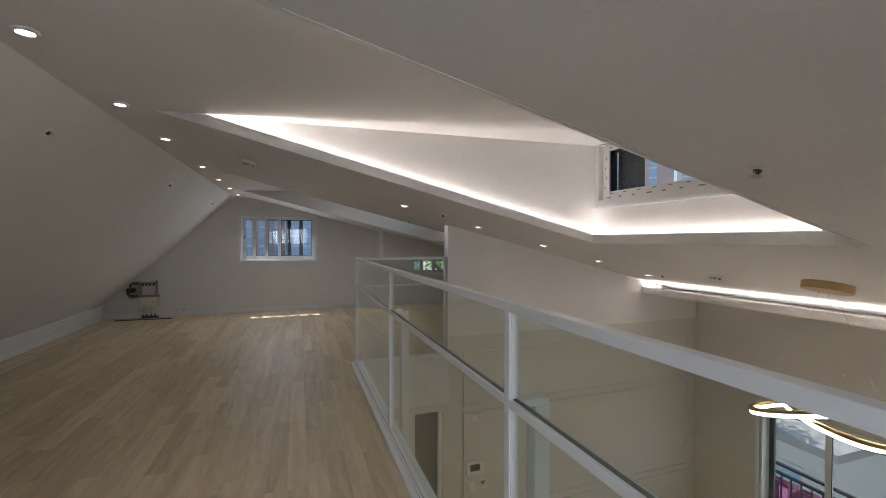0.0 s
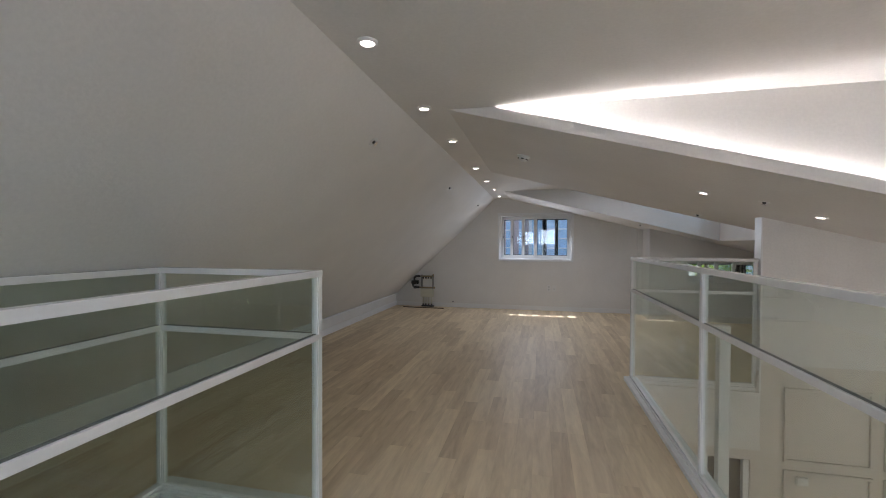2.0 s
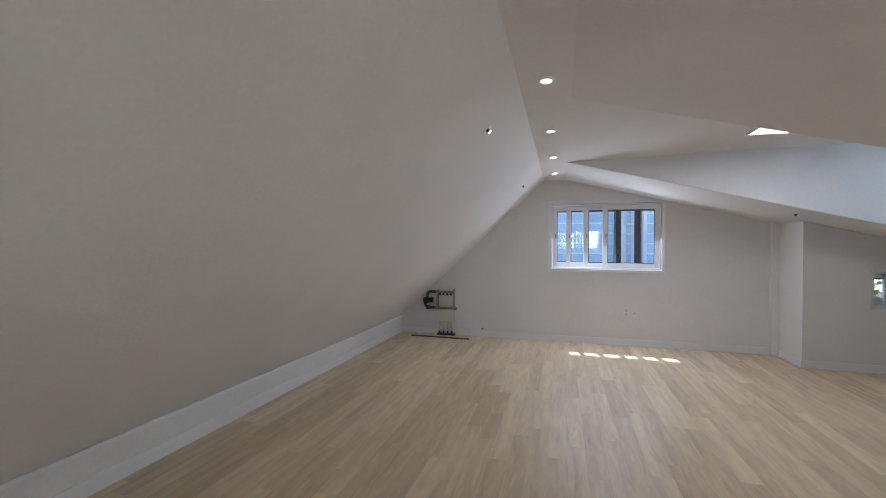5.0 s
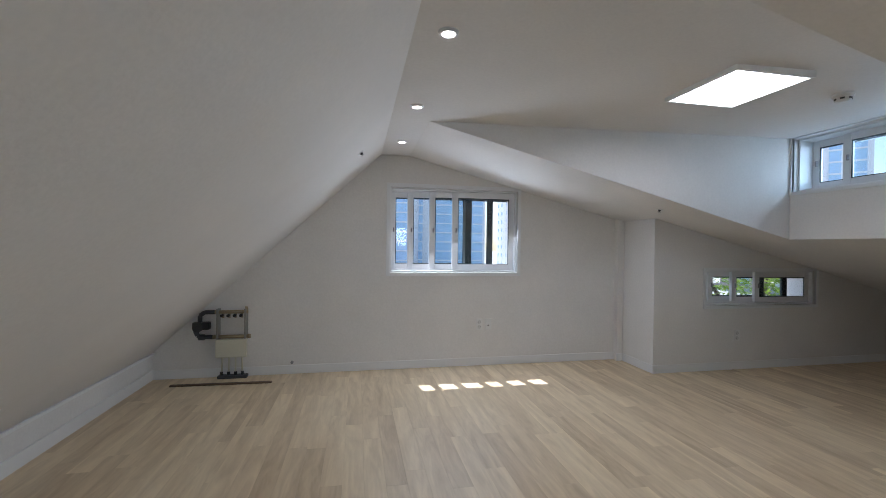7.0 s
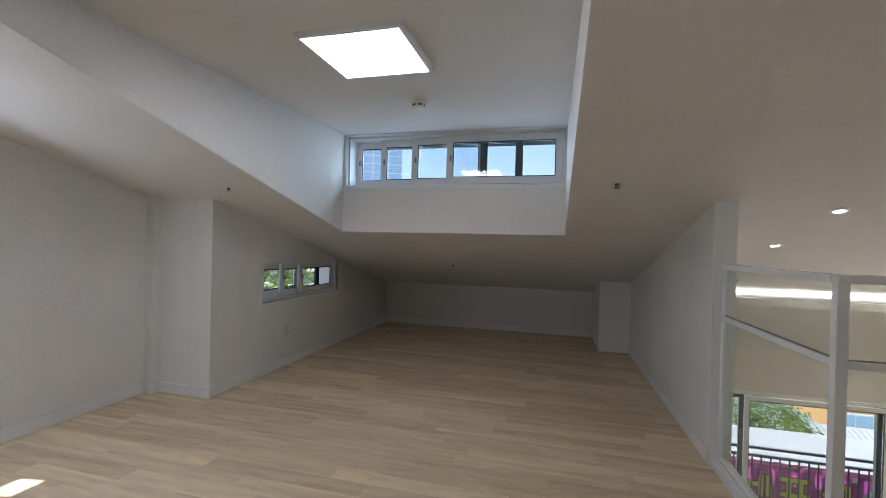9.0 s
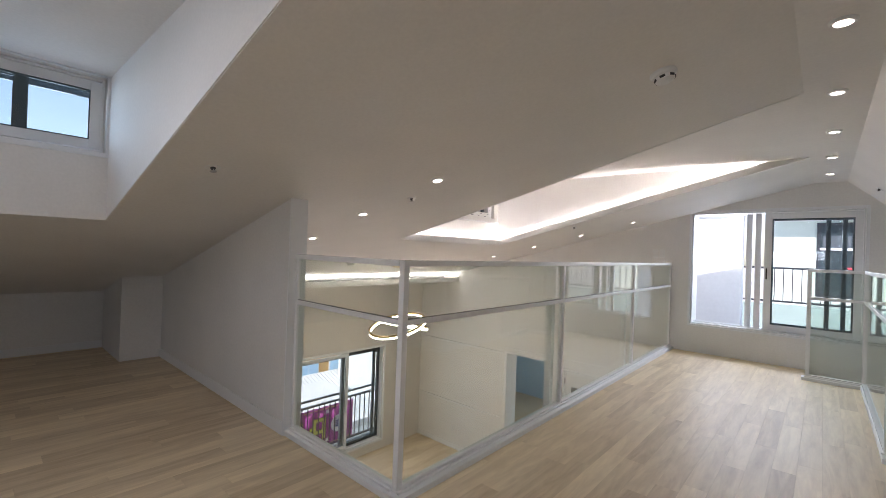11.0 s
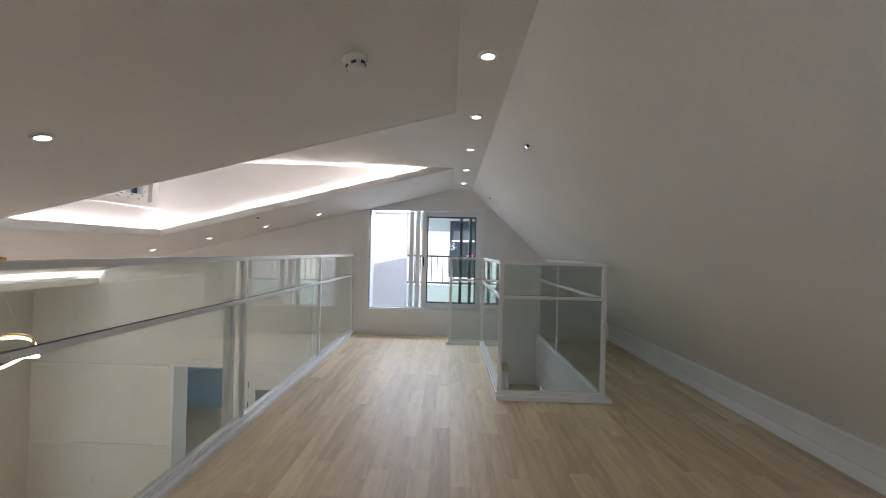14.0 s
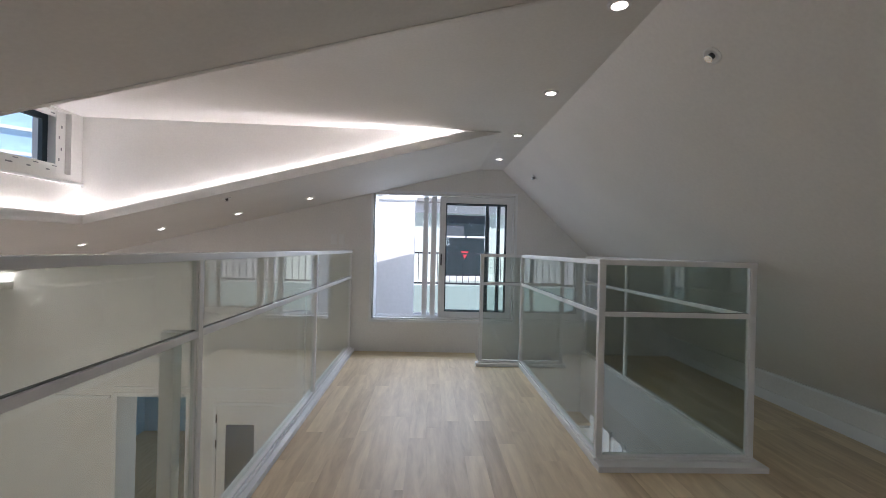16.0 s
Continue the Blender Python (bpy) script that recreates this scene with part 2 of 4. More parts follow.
BR = (RIDGE_W, RIDGE_E)
wall("wall_north", "x", XW - 0.15, 1.40, YN, YN + 0.33, -0.3, over, PAINT, [(-1.25, 0.135, 1.0, 1.885)], BR, "white papered gable wall with a sliding window")
wall("wall_north_step", "x", 1.40, XE + 0.2, YN2, YN2 + 0.33, -0.3, over, PAINT, [(2.015, 3.45, 0.68, 1.055)], (), "white papered stepped wall with a low strip window")
wall("wall_north_return", "x", 1.40, 1.70, YN2 + 0.33, YN + 0.33, -0.3, over, PAINT, label="white papered return of the stepped wall")
wall("wall_north_pier", "x", 1.325, 1.41, YN - 0.07, YN + 0.01, 0.0, over, PAINT, label="narrow white papered pier in the corner")
wall("wall_east_low", "y", YV + 0.1, YN2 + 0.05, 5.08, 5.30, -0.3, lambda y: over(5.3), PAINT, label="low white papered wall under the slope")
wall("wall_east_pier", "x", 4.21, 5.09, YV + 0.1, 5.60, 0.0, over, PAINT, label="white papered pier under the slope")
wall("wall_void_north", "x", 1.47, XE + 0.2, YV, YV + 0.11, 0.25, over, PAINT, label="white papered wall between attic room and void")
wall("wall_void_north_foot", "x", 1.47, XE + 0.2, YV + 0.055, YV + 0.11, -0.3, lambda x: 0.25, PAINT, label="white papered foot of the wall beside the void")
wall("wall_living_north", "x", XS, XE + 0.2, YV + 0.004, YV + 0.054, LOW, lambda x: 0.25 if x >= 1.47 else -0.30, WARM, [(0.80, 1.40, LOW, -0.62)], (1.47,), "warm grey papered living room wall with moulded panels")
wall("wall_south", "x", XW - 0.15, XE + 0.2, YS - 0.33, YS, LOW, over, PAINT, [(-1.51, 0.19, 0.385, 1.90), (2.33, 3.12, LOW, -0.575)], BR, "white papered gable wall with window and doorway")
wall("wall_living_east", "y", YS, YV, XE, XE + 0.24, LOW, lambda y: over(XE), WARM, [(1.06, 4.20, -2.52, -0.68)], (), "warm grey papered living room wall with balcony window")
wall("wall_west_knee", "y", YS, YN, XW - 0.15, XW, -0.3, lambda y: KNEE, PAINT, label="low white knee wall under the steep slope")
wall("wall_living_west", "y", YS, YV, XS - 0.10, XS + 0.006, LOW, lambda y: -0.29, WARM, label="plain wall under the edge of the attic floor")

# Ceilings
D1 = (1.66, 3.545, 2.265)   # south, north and east edges of the void's dormer
D2 = (6.08, 8.11, 2.235)   # the same of the attic room's dormer
TH = 0.012


def sloped(bm, x0, x1, y0, y1, f, th=TH):
    prism(bm, x0, x1, y0, y1, f, lambda x: f(x) + th, "x")


bm = bmesh.new()
sloped(bm, RIDGE_W, RIDGE_E, YS, YN, lambda x: ZR)
tagged(part("ceiling_ridge", bm, CEIL), "white papered flat strip of ceiling along the ridge", "ceiling", kind="structure")
bm = bmesh.new()
sloped(bm, XW - 0.15, RIDGE_W, YS, YN, lambda x: ZR - FALL_W * (RIDGE_W - x), 0.2)
tagged(part("ceiling_west_slope", bm, CEIL), "steep white papered ceiling slope", "ceiling", kind="structure")
bm = bmesh.new()
down = lambda x: ZR - FALL_E * (x - RIDGE_E)
for y0, y1, e in ((YS, D1[0], 0), (D1[0], D1[1], D1[2]), (D1[1], D2[0], 0), (D2[0], D2[1], D2[2]), (D2[1], YN, 0)):
    sloped(bm, e if e else RIDGE_E, XE + 0.2, y0, y1, down)
tagged(part("ceiling_east_slope", bm, CEIL), "shallow white papered ceiling slope with two dormer openings", "ceiling", kind="structure")


def dormer(name, y0, y1, x1, back, ztop, win, label):
    """Cheeks, front and flat ceiling of a dormer; back: how far its walls stand behind the opening's edge."""
    ys, yn, xe = y0 - back, y1 + back, x1 + back
    flat = lambda x: ZR + (ztop - ZR) * max(0.0, min(1.0, (x - RIDGE_E) / (xe - RIDGE_E)))
    for part_name, a, b in (("south", ys - 0.12, ys), ("north", yn, yn + 0.12)):
        wall(name + "_cheek_" + part_name, "x", RIDGE_E - 0.05, xe + 0.12, a, b, lambda x: down(x) + 0.004, lambda x: flat(x) + 0.02, CEIL, (), (), label + ", side cheek")
    ob = wall(name + "_front", "y", ys, yn, xe, xe + 0.30, down(x1) + 0.004, lambda y: ztop + 0.02, CEIL, [win], (), label + ", front with a window")
    b2 = bmesh.new()
    prism(b2, RIDGE_E - 0.0, xe + 0.30, ys, yn, flat, lambda x: flat(x) + 0.12, "x")
    tagged(part(name + "_ceiling", b2, CEIL), label + ", flat ceiling", "ceiling", kind="structure")


dormer("dormer_void", *D1, 0.075, 2.24, (1.69, 3.575, 1.745, 2.225), "white papered dormer over the void")
dormer("dormer_attic", *D2, -0.004, 2.29, (6.10, 8.09, 1.80, 2.275), "white papered dormer over the attic room")

# Lip and hidden light round the void's dormer
lip = thing("dormer_cove", pose(0, 0, 0), "white upstand round the dormer opening hiding warm strip light", "cove", kind="structure")
for nm, y0, y1 in (("lip_south", D1[0] - 0.018, D1[0] + 0.002), ("lip_north", D1[1] - 0.002, D1[1] + 0.018)):
    bm = bmesh.new()
    prism(bm, RIDGE_E + 0.30, D1[2] + 0.018, y0, y1, lambda x: down(x) - 0.003, lambda x: down(x) + 0.072, "x")
    prism(bm, RIDGE_E + 0.02, RIDGE_E + 0.30, y0, y1, lambda x: down(x) - 0.003, lambda x: ZR - 0.0035, "x")
    bmesh.ops.recalc_face_normals(bm, faces=bm.faces[:])
    part(nm, bm, CEIL, lip)
part("lip_east", box(D1[2] - 0.002, D1[2] + 0.018, D1[0], D1[1], down(D1[2]) - 0.004, down(D1[2]) + 0.072), CEIL, lip)
for nm, y in (("strip_south", D1[0] - 0.05), ("strip_north", D1[1] + 0.05)):
    bm = bmesh.new()
    prism(bm, RIDGE_E + 0.36, D1[2] + 0.03, y - 0.012, y + 0.012, lambda x: down(x) + 0.006, lambda x: down(x) + 0.022, "x")
    bmesh.ops.recalc_face_normals(bm, faces=bm.faces[:])
    part(nm, bm, GLOW_COVE, lip, "warm white light strip")
part("strip_east", box(D1[2] + 0.035, D1[2] + 0.06, D1[0], D1[1], down(D1[2]) + 0.0, down(D1[2]) + 0.02), GLOW_COVE, lip, "warm white light strip")
# Cove along the living room's east wall
cove = thing("light_cove", pose(4.34, YS, 0.66), "white cove box with warm strip light under the slope", "cove", kind="structure")
part("soffit", box(0.0, XE - 4.34, 0.002, YV - YS - 0.002, 0.0, 0.03), CEIL, cove)
part("lip", box(-0.003, 0.02, 0.001, YV - YS - 0.001, -0.003, 0.085), CEIL, cove)
part("strip", box(0.06, 0.09, 0.05, YV - YS - 0.05, 0.032, 0.05), GLOW_COVE, cove, "warm white light strip")

# ---- floors ----
WELL = (-2.37, -1.53, YS, 2.60)      # stairwell
ENTRY = (-1.53, -1.06, YS, 0.51)     # its first step down
slab = bmesh.new()
for x0, x1, y0, y1 in ((XW, WELL[0], YS, YN), (WELL[0], WELL[1], WELL[3], YN), (WELL[1], ENTRY[1], ENTRY[3], YN),
                       (ENTRY[1], XS, YS, YN), (XS, 1.47, YV, YN), (1.47, 5.08, YV + 0.10, YN)):
    box(x0, x1, y0, y1, -0.30, -0.012, bm=slab)
tagged(part("floor_slab", slab, GROUT), "attic floor slab under the boards", "floor", kind="structure")
part("slab_edge", box(XS, XS + 0.012, YS, YV, -0.31, 0.0), PAINT, None)
tagged(bpy.data.objects["slab_edge"], "white papered edge of the attic floor", "trim", kind="structure")
part("beam_face", box(XS, 1.47, YV - 0.012, YV, -0.52, 0.0), PAINT, None)
tagged(bpy.data.objects["beam_face"], "white papered beam face under the attic floor", "trim", kind="structure")
tagged(part("floor_living", box(XS - 0.4, XE, YS, YV + 1.6, LOW - 0.1, LOW - 0.013), GROUT), "pale oak laminate floor of the living room", "floor", kind="structure")

# ---- railings ----


def railing(name, where, length, posts, label, group="railings", kerb=(-0.05, 0.05, -0.055, 0.055)):
    """Along local x from 0: posts, top and middle rail, glass in two heights, kerb."""
    t = thing(name, where, label, "railing", group)
    part("kerb", box(kerb[0], length + kerb[1], kerb[2], kerb[3], 0.0, 0.034, 0.004), TRIM, t, "white kerb under the railing")
    part("kerb_cap", box(-0.02, length + 0.02, -0.032, 0.032, 0.033, 0.047, 0.003), TRIM, t)
    for u, w in posts:
        if w:
            part("post", box(u - w / 2, u + w / 2, -w / 2, w / 2, 0.045, 1.198, 0.003), STEEL, t)
    part("top_rail", box(-0.018, length + 0.018, -0.019, 0.019, 1.169, 1.2, 0.003), STEEL, t)
    us = [u for u, w in posts]
    ws = [w for u, w in posts]
    for k in range(len(us) - 1):
        a, b = us[k] + ws[k] / 2, us[k + 1] - ws[k + 1] / 2
        part("middle_rail", box(a, b, -0.017, 0.017, 0.868, 0.897, 0.003), STEEL, t)
        part("bottom_rail", box(a, b, -0.02, 0.02, 0.045, 0.062, 0.003), STEEL, t)
        for z0, z1 in ((0.060, 0.870), (0.895, 1.171)):
            g = part("glass_pane", box(a - 0.002, b + 0.002, -0.004, 0.004, z0, z1), GLASS, t, "clear greenish glass pane")
            if z0 > 0.5:
                part("gasket", box(a, b, -0.006, 0.006, z0 + 0.002, z0 + 0.005), SEAL, g, "dark rubber seal along the glass")
            for x0, x1 in ((a, a + 0.005), (b - 0.005, b)):
                part("glazing_bead", box(x0, x1, -0.012, 0.012, z0 + 0.002, z1 - 0.002), STEEL, t)
    return t


vr = railing("void_railing", pose(0.445, YS, 0, 0, 0, 90.36), 5.165, [(0.018, 0.032), (1.61, 0.034), (3.39, 0.034), (5.165, 0.036)], "white steel and glass railing along the void", kerb=(0.0, 0.05, -0.06, 0.066))
for u in (1.61, 3.39):
    part("outer_post", box(u - 0.028, u + 0.028, -0.125, -0.07, -0.28, 0.87, 0.004), STEEL, vr, "white steel post on the void side")
    part("bracket", box(u - 0.026, u + 0.026, -0.125, -0.018, 0.868, 0.89, 0.003), STEEL, vr)
railing("void_railing_return", pose(0.457, 5.18, 0), 1.003, [(-0.025, 0), (0.990, 0.024)], "short white steel and glass railing at the end of the void", kerb=(0.007, -0.002, -0.05, 0.055))
railing("stair_railing_east", pose(-1.498, 0.565, 0, 0, 0, 90), 2.085, [(0.0, 0.032), (2.085, 0.034)], "white steel and glass railing beside the stairwell", kerb=(-0.05, -0.055, -0.03, 0.05))
railing("stair_railing_north", pose(-2.405, 2.65, 0), 0.884, [(0.0, 0.034), (0.889, 0)], "white steel and glass railing across the stairwell", kerb=(-0.05, 0.055, -0.05, 0.10))
railing("stair_railing_west", pose(-2.405, YS, 0, 0, 0, 90), 2.61, [(0.015, 0.03), (1.05, 0.03), (2.617, 0)], "white steel and glass railing behind the stairwell", kerb=(0.0, -0.03, -0.03, 0.05))
railing("stair_railing_south", pose(-1.48, 0.565, 0), 0.425, [(-0.001, 0), (0.425, 0.032)], "short white steel and glass railing beside the top step", kerb=(0.012, 0.045, -0.05, 0.05))

# ---- windows ----


def sash(t, name, u0, u1, z0, z1, v, mat, s=0.05, d=0.035, pane=PANE, far=None):
    f = part(name, box(u0, u0 + s, v, v + d, z0, z1, 0.003), mat, t)
    part("stile", box(u1 - s, u1, v, v + d, z0, z1, 0.003), far or mat, f)
    part("top_bar", box(u0 + s, u1 - s, v + 0.001, v + d - 0.001, z1 - s, z1, 0.003), mat, f)
    part("bottom_bar", box(u0 + s, u1 - s, v + 0.001, v + d - 0.001, z0, z0 + s, 0.003), mat, f)
    g = part("pane", box(u0 + s - 0.004, u1 - s + 0.004, v + d / 2 - 0.003, v + d / 2 + 0.003, z0 + s - 0.004, z1 - s + 0.004), pane, f)
    g.visible_shadow = False
    if mat is PVC:
        part("gasket", box(u0 + s, u1 - s, v + 0.004, v + 0.012, z1 - s - 0.012, z1 - s + 0.001), TEAL, f, "dark glazing gasket")
        part("gasket", box(u0 + s - 0.001, u0 + s + 0.007, v + 0.004, v + 0.012, z0 + s, z1 - s - 0.012), TEAL, f, "dark glazing gasket")
        part("gasket", box(u1 - s - 0.007, u1 - s + 0.001, v + 0.004, v + 0.012, z0 + s, z1 - s - 0.012), TEAL, f, "dark glazing gasket")
        part("gasket", box(u0 + s + 0.007, u1 - s - 0.007, v + 0.004, v + 0.012, z0 + s - 0.001, z0 + s + 0.007), TEAL, f, "dark glazing gasket")
    return f


def window(name, where, w, h, depth, sashes, label, trim=0.04, v0=0.03, frame_mat=None):
    """Local x to the right, y outwards, z up from the opening's lower corner. sashes: (u0, u1, v, white?)."""
    fm = frame_mat or PVC
    t = thing(name, where, label, "window", kind="structure")
    f = 0.018
    for nm, b in (("window_frame", (0, f, v0, depth, 0, h)), ("frame_side", (w - f, w, v0, depth, 0, h)),
                  ("frame_head", (f, w - f, v0, depth, h - f, h)), ("window_sill", (f, w - f, v0, depth, 0, f))):
        part(nm, box(b[0] + 0.001, b[1] - 0.001, b[2], b[3], b[4] + 0.001, b[5] - 0.001, 0.003), fm, t)
    for k in (0.30, 0.55, 0.8):
        v = v0 + (depth - v0) * k
        part("track", box(f, w - f, v - 0.004, v + 0.004, f - 0.002, f + 0.012), fm, t)
    if trim:
        for b in ((-trim, 0, -trim, h + trim), (w, w + trim, -trim, h + trim), (0, w, h, h + trim), (0, w, -trim, 0)):
            part("casing", box(b[0], b[1], -0.012, 0.02, b[2], b[3], 0.003), PVC, t)
    for u0, u1, v, white in sashes:
        inner = white and u1 < 0.9 * w and trim and u0 > 0.05 * w
        sash(t, "sash", u0, u1, f + 0.004, h - f - 0.002, v, PVC if white else TEAL, min(0.062, 0.05 + 0.02 * h) if white else 0.045, far=TEAL if inner else None)
        if white:
            part("latch", box(u0 + 0.034, u0 + 0.048, v - 0.02, v, h * 0.48, h * 0.48 + 0.05, 0.004), PRINT, t, "small metal sash latch")
    # Dark bar added as the shadow line of the outer frame above the panes.
    if trim and len(sashes) == 4:
        part("shadow_rail", box(0.12 * w, w - f, depth - 0.03, depth - 0.008, h - f - 0.07, h - f - 0.002), TEAL, t, "dark bar for the outer frame's shadow line")
    return t


def standard(w, d):
    return [(0.485 * w, w - 0.012, 0.065, True), (0.31 * w, 0.825 * w, 0.115, True), (0.145 * w, 0.665 * w, d - 0.11, True), (0.012, 0.65 * w, d - 0.065, True)]


window("window_north", pose(-1.25, YN, 1.0), 1.385, 0.885, 0.30, standard(1.385, 0.30), "white pvc double sliding window partly open")
window("window_strip", pose(2.015, YN2, 0.68), 1.435, 0.375, 0.30, standard(1.435, 0.30), "low white pvc sliding strip window", trim=0.03)
window("window_dormer_attic", pose(D2[2], 8.09, 1.80, 0, 0, -90), 1.99, 0.475, 0.27, standard(1.99, 0.27), "white pvc sliding window in the dormer", trim=0.03, v0=0.06)
dw = window("window_dormer_void", pose(D1[2] + 0.075, 3.575, 1.745, 0, 0, -90), 1.885, 0.48, 0.27, [(0.035, 0.98, 0.10, False), (0.92, 1.85, 0.15, False)], "sliding window with printed protective film on its frame", trim=0.0, v0=0.05, frame_mat=FILM)
sw = window("window_south", pose(0.19, YS, 0.385, 0, 0, 180), 1.70, 1.515, 0.30,
            [(1.37, 1.56, 0.21, False)], "large white pvc sliding window standing open", trim=0.03)
sash(sw, "sash", 0.795, 1.69, 0.022, 1.495, 0.07, PVC, 0.075, 0.045)
for b in ((0.87, 0.885, 0.10, 1.418), (1.60, 1.615, 0.10, 1.418), (0.885, 1.60, 0.10, 0.116), (0.885, 1.60, 1.398, 1.418)):
    part("outer_edge", box(b[0], b[1], 0.117, 0.132, b[2], b[3]), TEAL, sw, "dark outer sash edge")
part("outer_stile", box(0.595, 0.66, 0.17, 0.21, 0.02, 1.495, 0.004), PVC, sw, "white sash stile")
part("inner_stile", box(0.695, 0.76, 0.12, 0.16, 0.02, 1.495, 0.004), PVC, sw, "white sash stile")
part("sash_handle", box(0.815, 0.83, 0.045, 0.07, 0.66, 0.80, 0.004), BLACK, sw, "dark sash handle")
lw = window("window_balcony", pose(XE, 4.20, -2.52, 0, 0, -90), 3.14, 1.84, 0.22, [], "wide sliding balcony window", trim=0.04)
for u0, u1, v, white in ((0.68, 2.34, 0.06, True), (2.22, 3.11, 0.10, False), (0.03, 0.70, 0.14, False), (2.24, 3.05, 0.15, False)):
    sash(lw, "sash", u0, u1, 0.035, 1.80, v, PVC if white else TEAL, 0.06)


part("dark_screen", box(0.06, 0.36, 0.165, 0.17, 0.06, 0.43), material("dark_blue_screen", (0.03, 0.045, 0.07), 0.3), dw, "dark blue screen behind the sash")
tagged(part("trim_dormer_sill", box(D1[2] + 0.052, D1[2] + 0.074, 1.59, 3.615, 1.672, 1.692, 0.003), TRIM), "thin white sill strip under the dormer window", "trim", kind="structure")
# printed marks on the protective film
for b in ((0.0, 0.085, 0.0, 0.48), (1.80, 1.885, 0.0, 0.48), (0.085, 1.80, 0.0, 0.075), (0.085, 1.80, 0.425, 0.48)):
    part("film", box(b[0] + 0.002, b[1] - 0.001, 0.046, 0.052, b[2] + 0.002, b[3] - 0.002), FILM, dw, "white film with grey print")


def film_mark(u, v, z, w, h):
    part("print_mark", box(u, u + w, v - 0.0015, v, z, z + h), PRINT, dw)


for i in range(12):
    film_mark(0.05 + i * 0.152, 0.046, 0.016, 0.03 if i % 3 else 0.05, 0.010)
    film_mark(0.10 + i * 0.152, 0.046, 0.052, 0.04, 0.007)
    film_mark(0.08 + i * 0.152, 0.046, 0.448, 0.035, 0.010)
for i in range(4):
    film_mark(1.825 + 0.02 * (i % 2), 0.046, 0.10 + i * 0.085, 0.010, 0.022)
    film_mark(0.025 + 0.02 * (i % 2), 0.046, 0.10 + i * 0.085, 0.010, 0.022)

# ---- skirting ----
def skirt(name, x0, x1, y0, y1, h=0.085):
    tagged(part(name, box(x0, x1, y0, y1, 0.0, h, 0.003), TRIM), "white film-wrapped skirting board", "baseboard", kind="structure")


T = 0.012
skirt("baseboard_north", XW + T, 1.325, YN - T, YN)
skirt("baseboard_pier", 1.325 - T, 1.40, YN - 0.07 - T, YN - 0.07)
skirt("baseboard_return", 1.40 - T, 1.40, YN2 - T, YN - 0.07 - T)
skirt("baseboard_step", 1.40, 5.08, YN2 - T, YN2)
skirt("baseboard_east", 5.08 - T, 5.08, 5.60, YN2 - T)
skirt("baseboard_void_wall", 1.47, 4.21, YV + 0.11, YV + 0.11 + T)
skirt("baseboard_knee", XW, XW + T, YS, YN, 0.09)
tagged(part("knee_ledge", box(XW - 0.01, XW + 0.022, YS, YN, KNEE - 0.018, KNEE + 0.002, 0.003), TRIM), "white ledge on top of the knee wall", "trim", kind="structure")
tagged(part("wall_end_trim", box(1.462, 1.475, YV - 0.006, YV + 0.116, 0.0, roof(1.47)), TRIM), "white trim on the wall's end", "trim", kind="structure")

# ---- living room details ----
for nm, y in (("moulding_north", YV),):
    mould = thing(nm, pose(0, y, 0), "raised picture-frame mouldings on the living room wall", "moulding", kind="structure")
    for x0, x1 in ((1.66, 2.32), (2.40, 5.20)):
        for z0, z1 in ((-0.60, 0.06), (-1.90, -0.67), (-2.55, -1.97)):
            for b in ((x0, x1, z1 - 0.025, z1), (x0, x1, z0, z0 + 0.025), (x0, x0 + 0.025, z0 + 0.025, z1 - 0.025), (x1 - 0.025, x1, z0 + 0.025, z1 - 0.025)):
                part("bead", box(b[0], b[1], -0.016, 0.008, b[2], b[3], 0.004), WARM, mould)
tagged(part("trim_band_north", box(1.475, XE, YV - 0.004, YV + 0.01, 0.235, 0.255), WARM), "thin band where the two wallpapers meet", "trim", kind="structure")
dado = thing("moulding_south", pose(0, YS, 0), "raised horizontal mouldings on the south living room wall", "moulding", kind="structure")
part("upper_bead", box(3.20, XE, -0.005, 0.022, -0.60, -0.565, 0.004), TRIM, dado)
part("lower_bead", box(3.20, XE, -0.005, 0.022, -1.81, -1.775, 0.004), TRIM, dado)
part("head_band", box(XS, 3.16, -0.005, 0.012, -0.48, -0.46, 0.003), TRIM, dado)
part("lower_skirting", box(3.16, XE, -0.005, 0.014, LOW, LOW + 0.10, 0.003), TRIM, dado)
casing = thing("doorway_casing", pose(2.33, YS, LOW), "white casing round an open doorway", "door frame", kind="structure")
for b in ((-0.05, 0.0, 0, 2.19), (0.79, 0.84, 0, 2.19), (0, 0.79, 2.145, 2.19)):
    part("jamb", box(b[0] + 0.001, b[1] - 0.001, -0.33, 0.012, b[2], b[3], 0.003), TRIM, casing)
# The room's blue daylight is put into this wall colour.
BLUE = material("blue_daylit_wall", (0.40, 0.60, 0.72), 0.85)
# South and west walls get openings out of view, added to let daylight in.
wall("wall_beyond_south", "x", 1.6, 5.4, -4.1, -4.0, LOW, lambda x: -0.4, BLUE, [(1.75, 3.7, -2.1, -0.6)], (), "wall of the room beyond the doorway, coloured for blue daylight")
wall("wall_beyond_west", "y", -4.1, YS - 0.33, 1.5, 1.6, LOW, lambda y: -0.4, BLUE, [(-3.8, -0.5, -2.2, -0.5)], label="side wall beyond the doorway, with an unseen opening added for daylight")
wall("wall_beyond_east", "y", -4.1, YS - 0.33, 5.4, 5.5, LOW, lambda y: -0.4, BLUE, label="side wall of the room beyond the doorway")
tagged(part("ceiling_beyond", box(1.5, 5.5, -4.1, -0.36, -0.42, -0.32), CEIL), "ceiling of the room beyond the doorway", "ceiling", kind="structure")
